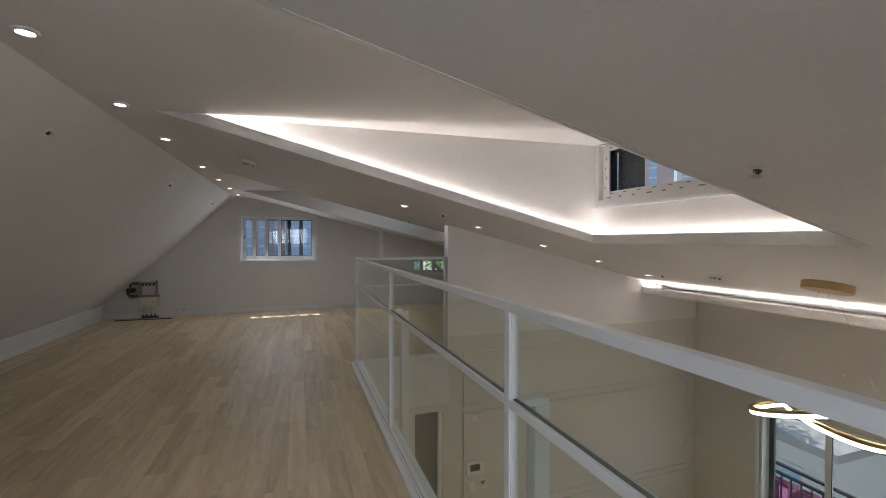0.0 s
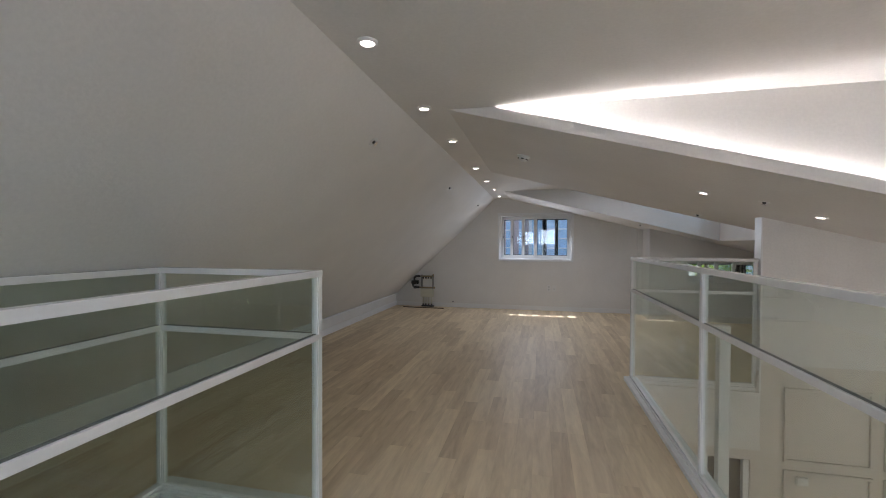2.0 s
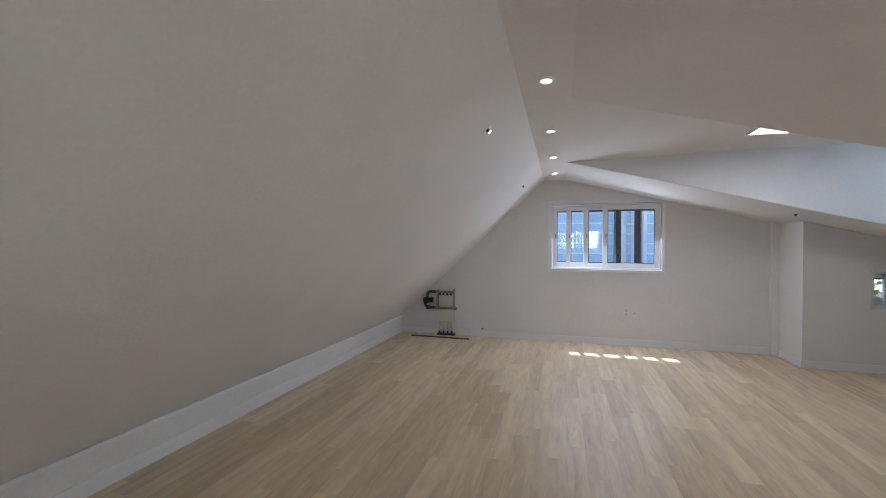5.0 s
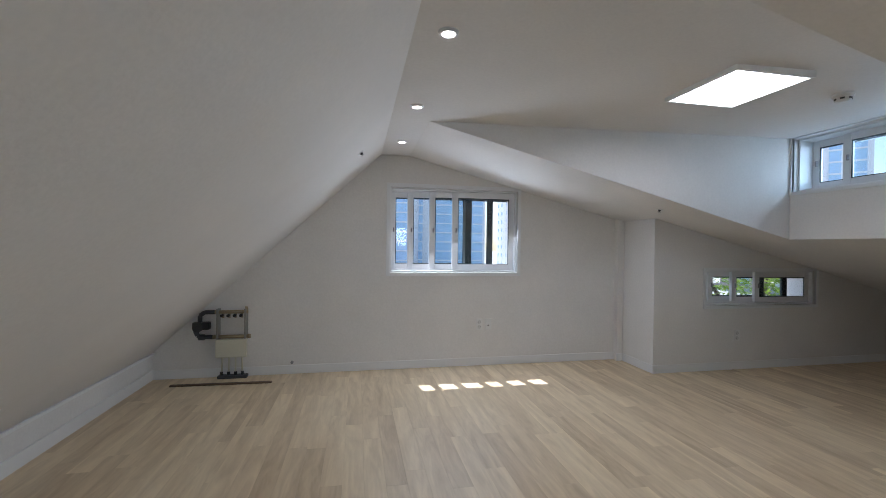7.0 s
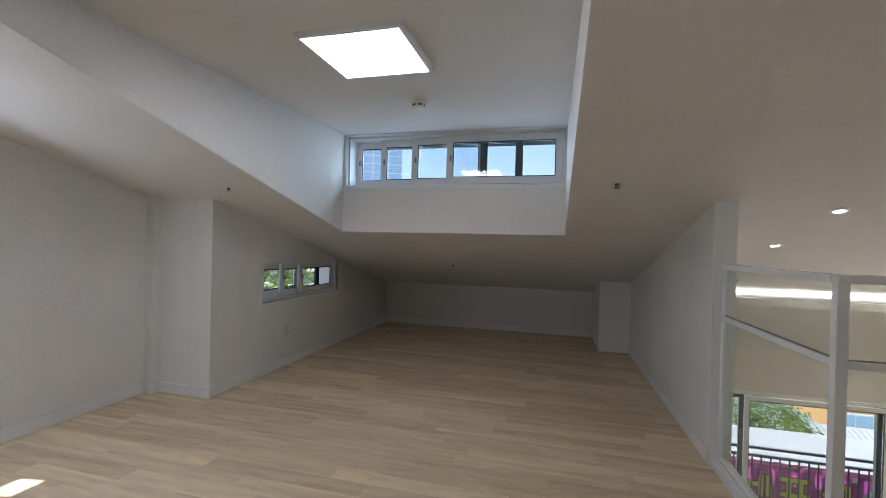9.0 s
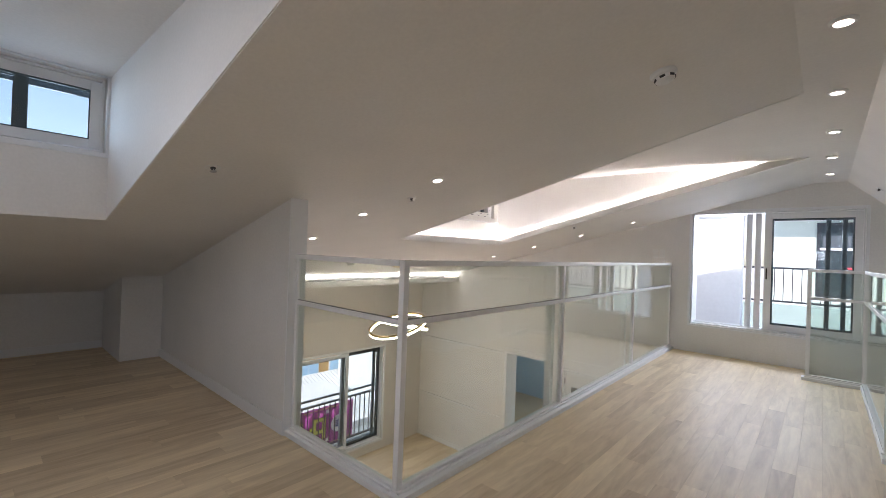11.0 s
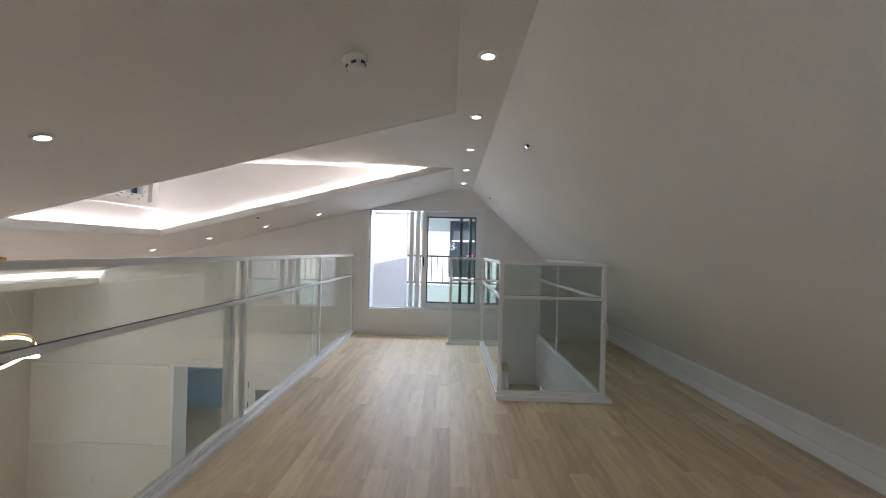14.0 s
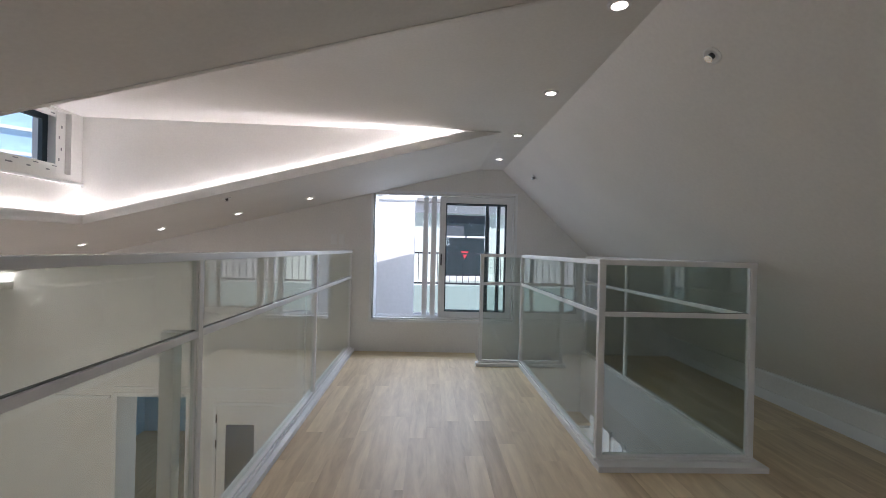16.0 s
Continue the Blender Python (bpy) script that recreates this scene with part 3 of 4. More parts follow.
tagged(part("floor_beyond", box(1.5, 5.5, -4.1, YS, LOW - 0.1, LOW), OAK), "oak floor of the room beyond the doorway", "floor", kind="structure")

door = thing("door_south", pose(1.07, YS, LOW), "white closed interior door with a dark glass slot", "door", kind="structure")
part("door_frame", box(-0.04, 0.0, -0.002, 0.02, 0, 2.09, 0.003), TRIM, door)
part("door_frame_far", box(0.90, 0.94, -0.002, 0.02, 0, 2.09, 0.003), TRIM, door)
part("door_head", box(0.0, 0.90, -0.002, 0.02, 2.05, 2.09, 0.003), TRIM, door)
leaf = part("door_leaf", box(0.004, 0.896, 0.0, 0.012, 0.01, 2.045, 0.002), PAINT, door)
part("glass_slot", box(0.46, 0.79, 0.011, 0.016, 0.35, 1.83, 0.002), clear_glass("frosted_dark", (0.25, 0.26, 0.25)), leaf, "dark obscure glass slot")
part("slot_backing", box(0.47, 0.78, 0.0105, 0.0118, 0.36, 1.82), material("dark_obscure_glass", (0.12, 0.125, 0.12), 0.25), leaf)
for z in (1.85, 1.55, 0.3):
    part("hinge", box(0.895, 0.907, 0.012, 0.026, z, z + 0.1, 0.003), BLACK, door, "dark hinge")

cup = thing("door_under_loft", pose(0.80, YV + 0.02, LOW), "doorway under the attic floor, its shade drawn as a dark sheet", "door", kind="structure")
# The leaf below is a dark sheet that draws the shade in the doorway.
DGREY = material("doorway_shade", (0.09, 0.085, 0.08), 0.5)
part("door_leaf", box(0.28, 0.545, 0.03, 0.06, 0.0, 2.095), DGREY, cup)
part("door_edge", box(0.55, 0.598, -0.01, 0.06, 0.0, 2.095, 0.003), TRIM, cup)
part("door_return", box(0.005, 0.275, 0.03, 0.05, 0.0, 2.095), PAINT, cup)

# ---- lights in the ceilings ----
SLOPE_E = math.degrees(math.atan(FALL_E))
SLOPE_W = -math.degrees(math.atan(FALL_W))


def downlight(where, group, label):
    t = thing("downlight", where, label, "downlight", group)
    part("rim", turned([(0.030, 0.0), (0.031, -0.011), (0.040, -0.011), (0.046, -0.004), (0.046, 0.004), (0.030, 0.004)], 24), WHITEP, t)
    part("lens", turned([(0.0, -0.002), (0.030, -0.002), (0.030, 0.003), (0.0, 0.003)], 24), GLOW_DOWN, t, "glowing warm white lens")
    return t


first = downlight(pose(-1.20, 0.66, ZR), "ridge downlights", "small round white recessed downlight, lit, in the ridge strip")
for y in (1.59, 2.55, 3.48, 4.39, 5.74, 6.79, 7.79, 8.77):
    copy_thing(first, pose(-1.20, y, ZR))
second = downlight(pose(0.78, 0.63, down(0.78), 0, SLOPE_E, 0), "slope downlights", "small round white recessed downlight, lit, in the sloping ceiling")
for x, y in ((1.50, 0.66), (2.22, 0.75), (2.92, 0.84), (3.55, 0.94), (0.80, 4.545), (1.60, 4.55), (2.38, 4.53), (3.10, 4.50), (3.81, 4.48)):
    copy_thing(second, pose(x, y, down(x), 0, SLOPE_E, 0))

panel = thing("ceiling_panel_light", pose(0.59, 7.10, ZR + 0.040), "square white led panel light, lit, on the dormer ceiling", "ceiling light")
for b in ((-0.255, 0.255, -0.265, -0.247), (-0.255, 0.255, 0.247, 0.265), (-0.255, -0.237, -0.247, 0.247), (0.237, 0.255, -0.247, 0.247)):
    part("frame", box(*b, -0.035, 0.02, 0.003), WHITEP, panel)
part("diffuser", box(-0.237, 0.237, -0.247, 0.247, -0.032, 0.0), GLOW_PANEL, panel, "glowing white diffuser")


def smoke_detector(where, label):
    t = thing("smoke_detector", where, label, "smoke detector", "smoke detectors")
    part("base", turned([(0.0, 0.004), (0.054, 0.004), (0.056, -0.012), (0.050, -0.022), (0.0, -0.022)], 32), WHITEP, t)
    part("head", turned([(0.0, -0.02), (0.043, -0.02), (0.040, -0.040), (0.022, -0.050), (0.0, -0.051)], 32), WHITEP, t)
    for i in range(6):
        a = i * math.pi / 3
        part("vent_slot", slot(a), BLACK, t)
    return t


def slot(a):
    bm = box(-0.011, 0.011, 0.0375, 0.0435, -0.037, -0.027)
    bmesh.ops.rotate(bm, cent=(0, 0, 0), matrix=Matrix.Rotation(a, 3, "Z"), verts=bm.verts[:])
    return bm


sd = smoke_detector(pose(-0.605, 4.58, down(-0.605), 0, SLOPE_E, 0), "round white smoke detector with dark vents on the ceiling")
copy_thing(sd, pose(1.40, 7.10, ZR + 0.053))
copy_thing(sd, pose(3.45, 3.32, down(3.45), 0, SLOPE_E, 0))


def sprinkler(where):
    t = thing("sprinkler", where, "small flush sprinkler head with a dark centre", "sprinkler", "sprinklers")
    part("plate", turned([(0.014, 0.002), (0.036, 0.002), (0.038, -0.003), (0.030, -0.006), (0.014, -0.003)], 24), WHITEP, t)
    part("core", turned([(0.0, 0.002), (0.013, 0.002), (0.012, -0.008), (0.006, -0.018), (0.0, -0.018)], 16), PIPE, t, "dark sprinkler core")
    part("deflector", turned([(0.0, -0.024), (0.017, -0.024), (0.017, -0.022), (0.0, -0.022)], 16), CHROME, t)
    part("stem", rod((0, 0, -0.023), (0, 0, -0.016), 0.004), CHROME, t)
    for a in (-1, 1):
        part("frame_arm", rod((0.012 * a, 0, -0.008), (0.006 * a, 0, -0.0225), 0.0022, 6), CHROME, t)
    return t


sp1 = sprinkler(pose(1.17, 4.43, down(1.17), 0, SLOPE_E, 0))
for x, y in ((1.25, 1.44), (1.18, 5.83), (1.18, 8.46), (3.55, 7.33), (3.80, 4.26)):
    copy_thing(sp1, pose(x, y, down(x), 0, SLOPE_E, 0))
for y in (0.72, 3.50, 5.94, 8.42):
    copy_thing(sp1, pose(-1.56, y, roof(-1.56), 0, SLOPE_W, 0))

# ---- pendant ----
pend = thing("ring_pendant_lamp", pose(3.42, 2.43, 0.16), "gold double-ring pendant lamp, lit, hanging over the living room", "pendant lamp")
zc = down(3.42) - 0.16
cb = turned([(0.0, 0.0), (0.15, 0.0), (0.15, -0.05), (0.145, -0.055), (0.0, -0.055)], 40)
bmesh.ops.rotate(cb, cent=(0, 0, 0), matrix=Matrix.Rotation(radians(SLOPE_E), 3, "Y"), verts=cb.verts[:])
bmesh.ops.translate(cb, vec=(0, 0, zc), verts=cb.verts[:])
part("canopy", cb, GOLD, pend, "round gold ceiling canopy")


def ring(r, band, tall, tilt_x, tilt_y, z, off, name):
    """A tall thin hoop: gold outside, lit underside and inside face."""
    m = Matrix.Translation((off[0], off[1], z)) @ pose(0, 0, 0, tilt_x, tilt_y, 0)
    h0, h1, hm = -tall / 2, tall / 2, 0.0
    for nm, mat, prof in ((name, GOLD, [(r, hm), (r, h1), (r - band, h1), (r - band, hm), (r, hm)]),
                          (name + "_light", GLOW_RING, [(r - 0.001, hm - 0.001), (r - 0.001, h0), (r - band + 0.001, h0), (r - band + 0.001, hm - 0.001), (r - 0.001, hm - 0.001)])):
        bm = bmesh.new()
        n = 72
        loops = [[bm.verts.new(m @ Vector((a * math.cos(2 * math.pi * i / n), a * math.sin(2 * math.pi * i / n), h))) for i in range(n)] for a, h in prof]
        for p, q in zip(loops, loops[1:]):
            for i in range(n):
                bm.faces.new([p[i], p[(i + 1) % n], q[(i + 1) % n], q[i]]).smooth = True
        part(nm, bm, mat, pend, "glowing lower edge of the ring" if "light" in nm else "")
    return m


m1 = ring(0.42, 0.026, 0.05, -18, 1, 0.0, (0.0, 0.05), "large_ring")
m2 = ring(0.35, 0.026, 0.05, 15, 3, -0.01, (0.0, -0.09), "small_ring")
for m, r in ((m1, 0.41), (m2, 0.34)):
    for i in range(3):
        a = 2 * math.pi * i / 3 + 0.4
        p = m @ Vector((r * math.cos(a), r * math.sin(a), 0.018))
        part("wire", rod(p, (0.05 * math.cos(a), 0.05 * math.sin(a), zc - 0.05), 0.0005, 6), CHROME, pend)

# ---- sockets and switches ----


def plate(name, where, kind_of, label, category, group=""):
    """Local x right along the wall, y into the room, z up."""
    t = thing(name, where, label, category, group)
    w, h = (0.07, 0.12)
    part("cover_plate", box(-w / 2, w / 2, 0.0, 0.009, -h / 2, h / 2, 0.003), WHITEP, t)
    if kind_of == "socket":
        for z in (0.026, -0.026):
            face = bmesh.new()
            turned([(0.0, 0.0105), (0.019, 0.0105), (0.021, 0.0085), (0.0, 0.0085)], 20, face)
            bmesh.ops.rotate(face, cent=(0, 0, 0), matrix=Matrix.Rotation(radians(-90), 3, "X"), verts=face.verts[:])
            bmesh.ops.translate(face, vec=(0, 0, z), verts=face.verts[:])
            well = part("socket_face", face, material("grey_socket", (0.66, 0.66, 0.65), 0.5), t)
            for x in (-0.0095, 0.0095):
                part("pin_hole", rod((x, 0.010, z), (x, 0.0112, z), 0.0028, 8), BLACK, t)
    elif kind_of == "data":
        part("jack", box(-0.008, 0.008, 0.008, 0.0105, -0.02, -0.006), BLACK, t)
    else:
        part("rocker", box(-0.024, 0.024, 0.008, 0.012, -0.045, 0.045, 0.002), WHITEP, t)
    return t


plate("wall_socket", pose(-0.284, YN, 0.441, 0, 0, 180), "socket", "white double wall socket above the skirting", "socket", "sockets")
plate("data_outlet", pose(-0.184, YN, 0.441, 0, 0, 180), "data", "white data outlet beside the wall socket", "outlet")
plate("wall_socket", pose(2.41, YN2, 0.36, 0, 0, 180), "socket", "white double wall socket under the strip window", "socket", "sockets")
plate("wall_socket", pose(4.37, YS, -2.34), "socket", "white double wall socket low on the living room wall", "socket", "sockets")
plate("light_switch", pose(0.56, YS, 1.33), "switch", "white rocker switch on the gable wall", "switch", "switches")
plate("light_switch", pose(0.65, YS, 1.33), "switch", "white rocker switch on the gable wall", "switch", "switches")
plate("light_switch", pose(1.77, YV + 0.004, -1.60, 0, 0, 180), "switch", "white rocker switch under the wall panel", "switch", "switches")
ther = plate("thermostat", pose(1.92, YV + 0.004, -1.58, 0, 0, 180), "data", "small white thermostat with a dark display", "thermostat")
part("display", box(-0.022, 0.022, 0.009, 0.011, 0.005, 0.04), BLACK, ther)
wp = thing("wall_pad", pose(1.81, YV + 0.004, -1.36, 0, 0, 180), "white video door panel with a dark screen", "intercom")
part("housing", box(-0.11, 0.11, 0, 0.022, -0.08, 0.08, 0.006), WHITEP, wp)
part("screen", box(-0.065, 0.065, 0.021, 0.0235, -0.035, 0.045), BLACK, wp, "dark screen")
cs = thing("alarm_sensor", pose(1.80, YV + 0.004, -0.755, 0, 0, 180), "small white wall-mounted alarm sensor", "sensor")
part("housing", box(-0.045, 0.045, 0, 0.03, -0.035, 0.035, 0.008), WHITEP, cs)
part("lens", rod((0, 0.028, -0.01), (0, 0.034, -0.01), 0.014, 16), WHITEP, cs)

# ---- heating manifold in the corner ----
GREYM = material("galvanised_steel", (0.34, 0.33, 0.30), 0.45, metal=0.6, grain=0.08)
mf = thing("heating_manifold", pose(-2.73, YN, 0.0), "brass heating manifold with dark pump and cream box on the wall", "manifold")
part("bracket_left", box(-0.145, -0.125, -0.075, -0.002, 0.36, 0.66, 0.003), GREYM, mf)
part("bracket_right", box(0.10, 0.12, -0.075, -0.002, 0.36, 0.66, 0.003), GREYM, mf)
part("upper_bar", rod((-0.16, -0.055, 0.63), (0.13, -0.055, 0.63), 0.017), BRASS, mf, "brass manifold bar")
part("lower_bar", rod((-0.18, -0.055, 0.395), (0.13, -0.055, 0.395), 0.017), BRASS, mf, "brass manifold bar")
part("end_valve", rod((0.115, -0.055, 0.63), (0.115, -0.055, 0.68), 0.012), BRASS, mf)
part("end_plug", rod((0.13, -0.055, 0.395), (0.155, -0.055, 0.395), 0.02), BRASS, mf)
for i in range(4):
    x = -0.09 + i * 0.055
    v = part("valve", rod((x, -0.055, 0.625), (x, -0.055, 0.575), 0.011), BRASS, mf)
    part("valve_cap", rod((x, -0.072, 0.60), (x, -0.105, 0.60), 0.014), BLACK, v, "dark valve handle")
    part("loop_pipe", rod((x, -0.05, 0.385), (x - 0.01 + 0.006 * i, -0.05, 0.03), 0.008), CREAM, mf, "thin cream heating pipe")
    part("pipe_collar", rod((x - 0.012 + 0.007 * i, -0.05, 0.0), (x - 0.012 + 0.007 * i, -0.05, 0.06), 0.013), BLACK, mf, "dark pipe collar")
part("control_box", box(-0.145, 0.13, -0.10, -0.06, 0.205, 0.375, 0.006), CREAM, mf, "cream plastic control box")
part("pipe_base", box(-0.13, 0.13, -0.085, -0.014, 0.0, 0.028, 0.004), PIPE, mf, "dark sleeve where the pipes leave the floor")
pts = [(-0.16, 0.63), (-0.25, 0.63), (-0.29, 0.60), (-0.29, 0.54)]
for (a, za), (b, zb) in zip(pts, pts[1:]):
    part("pipe", rod((a, -0.055, za), (b, -0.055, zb), 0.02), PIPE, mf, "dark pipe")
part("pump", rod((-0.29, -0.03, 0.50), (-0.29, -0.13, 0.50), 0.044, 20), BLACK, mf, "black circulation pump")
part("pump_motor", box(-0.345, -0.20, -0.10, -0.03, 0.47, 0.54, 0.01), BLACK, mf)
pts = [(-0.18, 0.395), (-0.27, 0.395), (-0.31, 0.41), (-0.33, 0.46)]
for (a, za), (b, zb) in zip(pts, pts[1:]):
    part("pipe", rod((a, -0.055, za), (b, -0.055, zb), 0.02), PIPE, mf, "dark pipe")
part("elbow", rod((-0.30, -0.055, 0.395), (-0.25, -0.055, 0.395), 0.028), PIPE, mf)
stk = thing("wood_strip", pose(-2.77, 9.125, 0.0, 0, 0, -1.5), "loose dark wooden strip lying on the floor", "wood strip")
part("strip", box(-0.43, 0.43, -0.018, 0.018, 0.0, 0.014, 0.003), material("dark_wood", (0.13, 0.085, 0.05), 0.6, grain=0.2), stk)
tagged(part("wall_stub_pipe", rod((-2.20, YN - 0.03, 0.115), (-2.20, YN, 0.115), 0.014), PRINT), "short grey pipe stub in the wall", "pipe stub")

# ---- stairs ----
stair = thing("staircase", pose(0, 0, 0), "oak-treaded white staircase going down beside the gable wall", "staircase", kind="structure")
RISE = 0.18
part("tread", box(ENTRY[0], ENTRY[1] + 0.02, YS, ENTRY[3], -RISE - 0.03, -RISE, 0.004), STAIRWOOD, stair, "oak tread")
part("riser", box(ENTRY[1] - 0.0, ENTRY[1] + 0.015, YS, ENTRY[3], -RISE, -0.013), TRIM, stair)
part("tread", box(-1.92, WELL[1], YS, 0.40, -0.40, -0.37, 0.004), STAIRWOOD, stair, "oak winder tread")
part("riser", box(-1.908, -1.896, YS, 0.39, -0.69, -0.398), TRIM, stair)
part("tread", box(WELL[0] + 0.007, -1.90, YS, 0.36, -0.72, -0.69, 0.004), STAIRWOOD, stair, "oak winder tread")
part("riser", box(ENTRY[0] - 0.012, ENTRY[0], YS, 0.36, -0.37, -RISE - 0.03), TRIM, stair)
for i in range(11):
    y0, z = 0.36 + 0.24 * i, -0.72 - RISE * (1 + i)
    part("tread", box(WELL[0] + 0.007, WELL[1] - 0.007, y0, y0 + 0.265, z - 0.03, z, 0.004), STAIRWOOD, stair, "oak tread")
    part("riser", box(WELL[0] + 0.007, WELL[1] - 0.007, y0 - 0.010, y0, z, z + RISE - 0.028), TRIM, stair)
wall("wall_well_west", "y", YS, 4.2, WELL[0] - 0.08, WELL[0] + 0.007, LOW, lambda y: -0.013, PAINT, [(0.30, 1.72, -1.70, -0.60)], (), "white papered wall of the stairwell with a barred window")
tagged(part("wall_well_east", box(WELL[1] - 0.007, WELL[1] + 0.06, ENTRY[3], 4.2, LOW, -0.013), PAINT), "white papered wall of the stairwell", "wall", kind="structure")
sg = thing("window_stair", pose(WELL[0] - 0.05, 0.30, -1.70), "low stairwell window behind white steel bars", "window", kind="structure")
glass = part("pane", box(-0.006, 0.0, 0.0, 1.42, 0.0, 1.10), PANE, sg)
glass.visible_shadow = False
for i in range(5):
    y = 0.02 + 0.277 * i
    part("bar", box(0.03, 0.062, y - 0.016, y + 0.016, 0.0, 1.10, 0.003), STEEL, sg, "white steel bar")
    part("bar_plate", box(0.0575, 0.068, y - 0.02, y + 0.055, 1.10, 1.145, 0.003), STEEL, sg, "small fixing plate above the bar")
tagged(part("stairwell_trim", box(WELL[0] - 0.004, WELL[0] + 0.012, YS, WELL[3] - 0.008, -0.30, 0.04, 0.002), TRIM), "white trim along the stairwell's edge", "trim", kind="structure")
tagged(part("wall_well_north", box(WELL[0] + 0.007, WELL[1] - 0.007, WELL[3] - 0.007, WELL[3] + 0.06, -0.30, -0.013), PAINT), "white papered slab edge at the stairwell", "wall", kind="structure")
tagged(part("wall_well_end", box(WELL[0], WELL[1], 4.1, 4.2, LOW, -0.3), PAINT), "white papered end wall of the stairwell", "wall", kind="structure")

# ---- roof over the ceilings ----
roofs = thing("roof", pose(0, 0, 0), "grey roof over the attic", "roof", kind="structure")
ROOFM = material("grey_roofing", (0.16, 0.16, 0.17), 0.8, grain=0.1)
bm = bmesh.new()
sloped(bm, XW - 0.35, RIDGE_W, YS - 0.34, YN + 0.34, lambda x: roof(x) + 0.26, 0.06)
part("west_slope", bm, ROOFM, roofs)
bm = bmesh.new()
sloped(bm, RIDGE_W, RIDGE_E + 0.4, YS - 0.34, YN + 0.34, lambda x: ZR + 0.26, 0.06)
part("ridge_strip", bm, ROOFM, roofs)
bm = bmesh.new()
for y0, y1, e in ((YS - 0.34, D1[0] - 0.2, 0), (D1[0] - 0.2, D1[1] + 0.2, D1[2] + 0.40), (D1[1] + 0.2, D2[0] - 0.13, 0), (D2[0] - 0.13, D2[1] + 0.13, D2[2] + 0.33), (D2[1] + 0.13, YN + 0.34, 0)):
    sloped(bm, e if e else RIDGE_E + 0.4, XE + 0.3, y0, y1, lambda x: down(x) + 0.20, 0.06)
part("east_slope", bm, ROOFM, roofs)
for nm, (y0, y1, e), bk in (("void", D1, 0.2), ("attic", D2, 0.13)):
    part("dormer_roof", box(RIDGE_E + 0.3, e + 0.42, y0 - bk, y1 + bk, 2.41, 2.46), ROOFM, roofs)

# ---- outside ----
SKYG = material("pale_ground", (0.42, 0.41, 0.39), 0.9, grain=0.2, scale=0.6, big=0.1)
GZ = -9.0
tagged(part("ground", box(-900, 900, -900, 900, GZ - 0.2, GZ), SKYG), "grey paved ground far below", "ground", kind="structure")
TOWERW = material("white_tower_paint", (0.84, 0.85, 0.86), 0.8, grain=0.05, scale=2)
TOWERB = material("blue_tower_glass", (0.44, 0.65, 0.84), 0.22, grain=0.12, scale=1.5)
TOWERP = material("pink_tower_paint", (0.66, 0.52, 0.48), 0.8, grain=0.05, scale=2)
ORANGE = material("orange_render", (0.62, 0.36, 0.14), 0.85, grain=0.06, scale=3)
GREENR = material("green_roof_tile", (0.10, 0.26, 0.20), 0.6, grain=0.1, scale=6)
LEAF = material("leaf_green", (0.10, 0.17, 0.035), 0.6, grain=0.3, scale=3)
ln = LEAF.node_tree.nodes
through_leaf, both = ln.new("ShaderNodeBsdfTranslucent"), ln.new("ShaderNodeMixShader")
through_leaf.inputs[0].default_value = (0.32, 0.44, 0.06, 1)
both.inputs[0].default_value = 0.5
LEAF.node_tree.links.new(ln["Principled BSDF"].outputs[0], both.inputs[1])
LEAF.node_tree.links.new(through_leaf.outputs[0], both.inputs[2])
LEAF.node_tree.links.new(both.outputs[0], ln["Material Output"].inputs[0])
BARK = material("bark", (0.12, 0.09, 0.065), 0.9, grain=0.2)


def tower(x, y, w, d, floors, turn, bays, wall_mat=None, label="tall white apartment tower with blue windows", glazed=0.90):
    """An apartment block; its windows lie on the faces towards the attic."""
    t = thing("apartment_tower", pose(x, y, GZ, 0, 0, turn), label, "building", "apartment towers")
    h = floors * 2.9
    part("body", box(-w / 2, w / 2, -d / 2, d / 2, 0, h), wall_mat or TOWERW, t)
    part("parapet", box(-w / 2 - 0.2, w / 2 + 0.2, -d / 2 - 0.2, d / 2 + 0.2, h, h + 0.9), TOWERW, t)
    bw = w / bays
    for b in range(bays):
        x0 = -w / 2 + b * bw + bw * (1 - glazed) / 2
        win = part("window_bay", box(x0, x0 + bw * glazed, -d / 2 - 0.10, -d / 2 + 0.02, 1.0, h - 0.6), TOWERB, t)
        bm = bmesh.new()
        for f in range(1, floors):
            box(x0 - 0.1, x0 + bw * glazed + 0.1, -d / 2 - 0.42, -d / 2 - 0.02, f * 2.9 - 0.20, f * 2.9 + 0.18, bm=bm)
        tagged(part("balcony_ledges", bm, TOWERW, win), kind="stuff")
    bm = bmesh.new()
    for f in range(floors):
        for k in (-0.25, 0.1, 0.35):
            for sx in (-1, 1):
                xx = sx * (w / 2 + 0.02)
                box(min(xx, xx - sx * 0.06), max(xx, xx - sx * 0.06), k * d, k * d + 1.1, f * 2.9 + 1.0, f * 2.9 + 2.2, bm=bm)
    tagged(part("side_windows", bm, TOWERB, t), kind="stuff")
    return t


PINK = "tall pinkish apartment tower with blue windows"
tower(-21.2, 150, 34, 14, 28, 0, 8, TOWERP, PINK, 0.45)
tower(6, 140, 19.6, 14, 30, 0, 1)
tower(18, 146, 6, 14, 30, 0, 1, None, "tall white apartment tower with a narrow row of windows", 0.22)
tower(30, 143, 17, 14, 30, 0, 1)
tower(58, 145, 20, 14, 28, 0, 2)
tower(95, 117, 11, 18, 34, -41, 3, None, "tall white apartment tower with rows of blue windows", 0.5)
tower(106, 106, 11, 18, 34, -45, 1, TOWERP, "tall pinkish apartment tower with a narrow row of windows", 0.18)
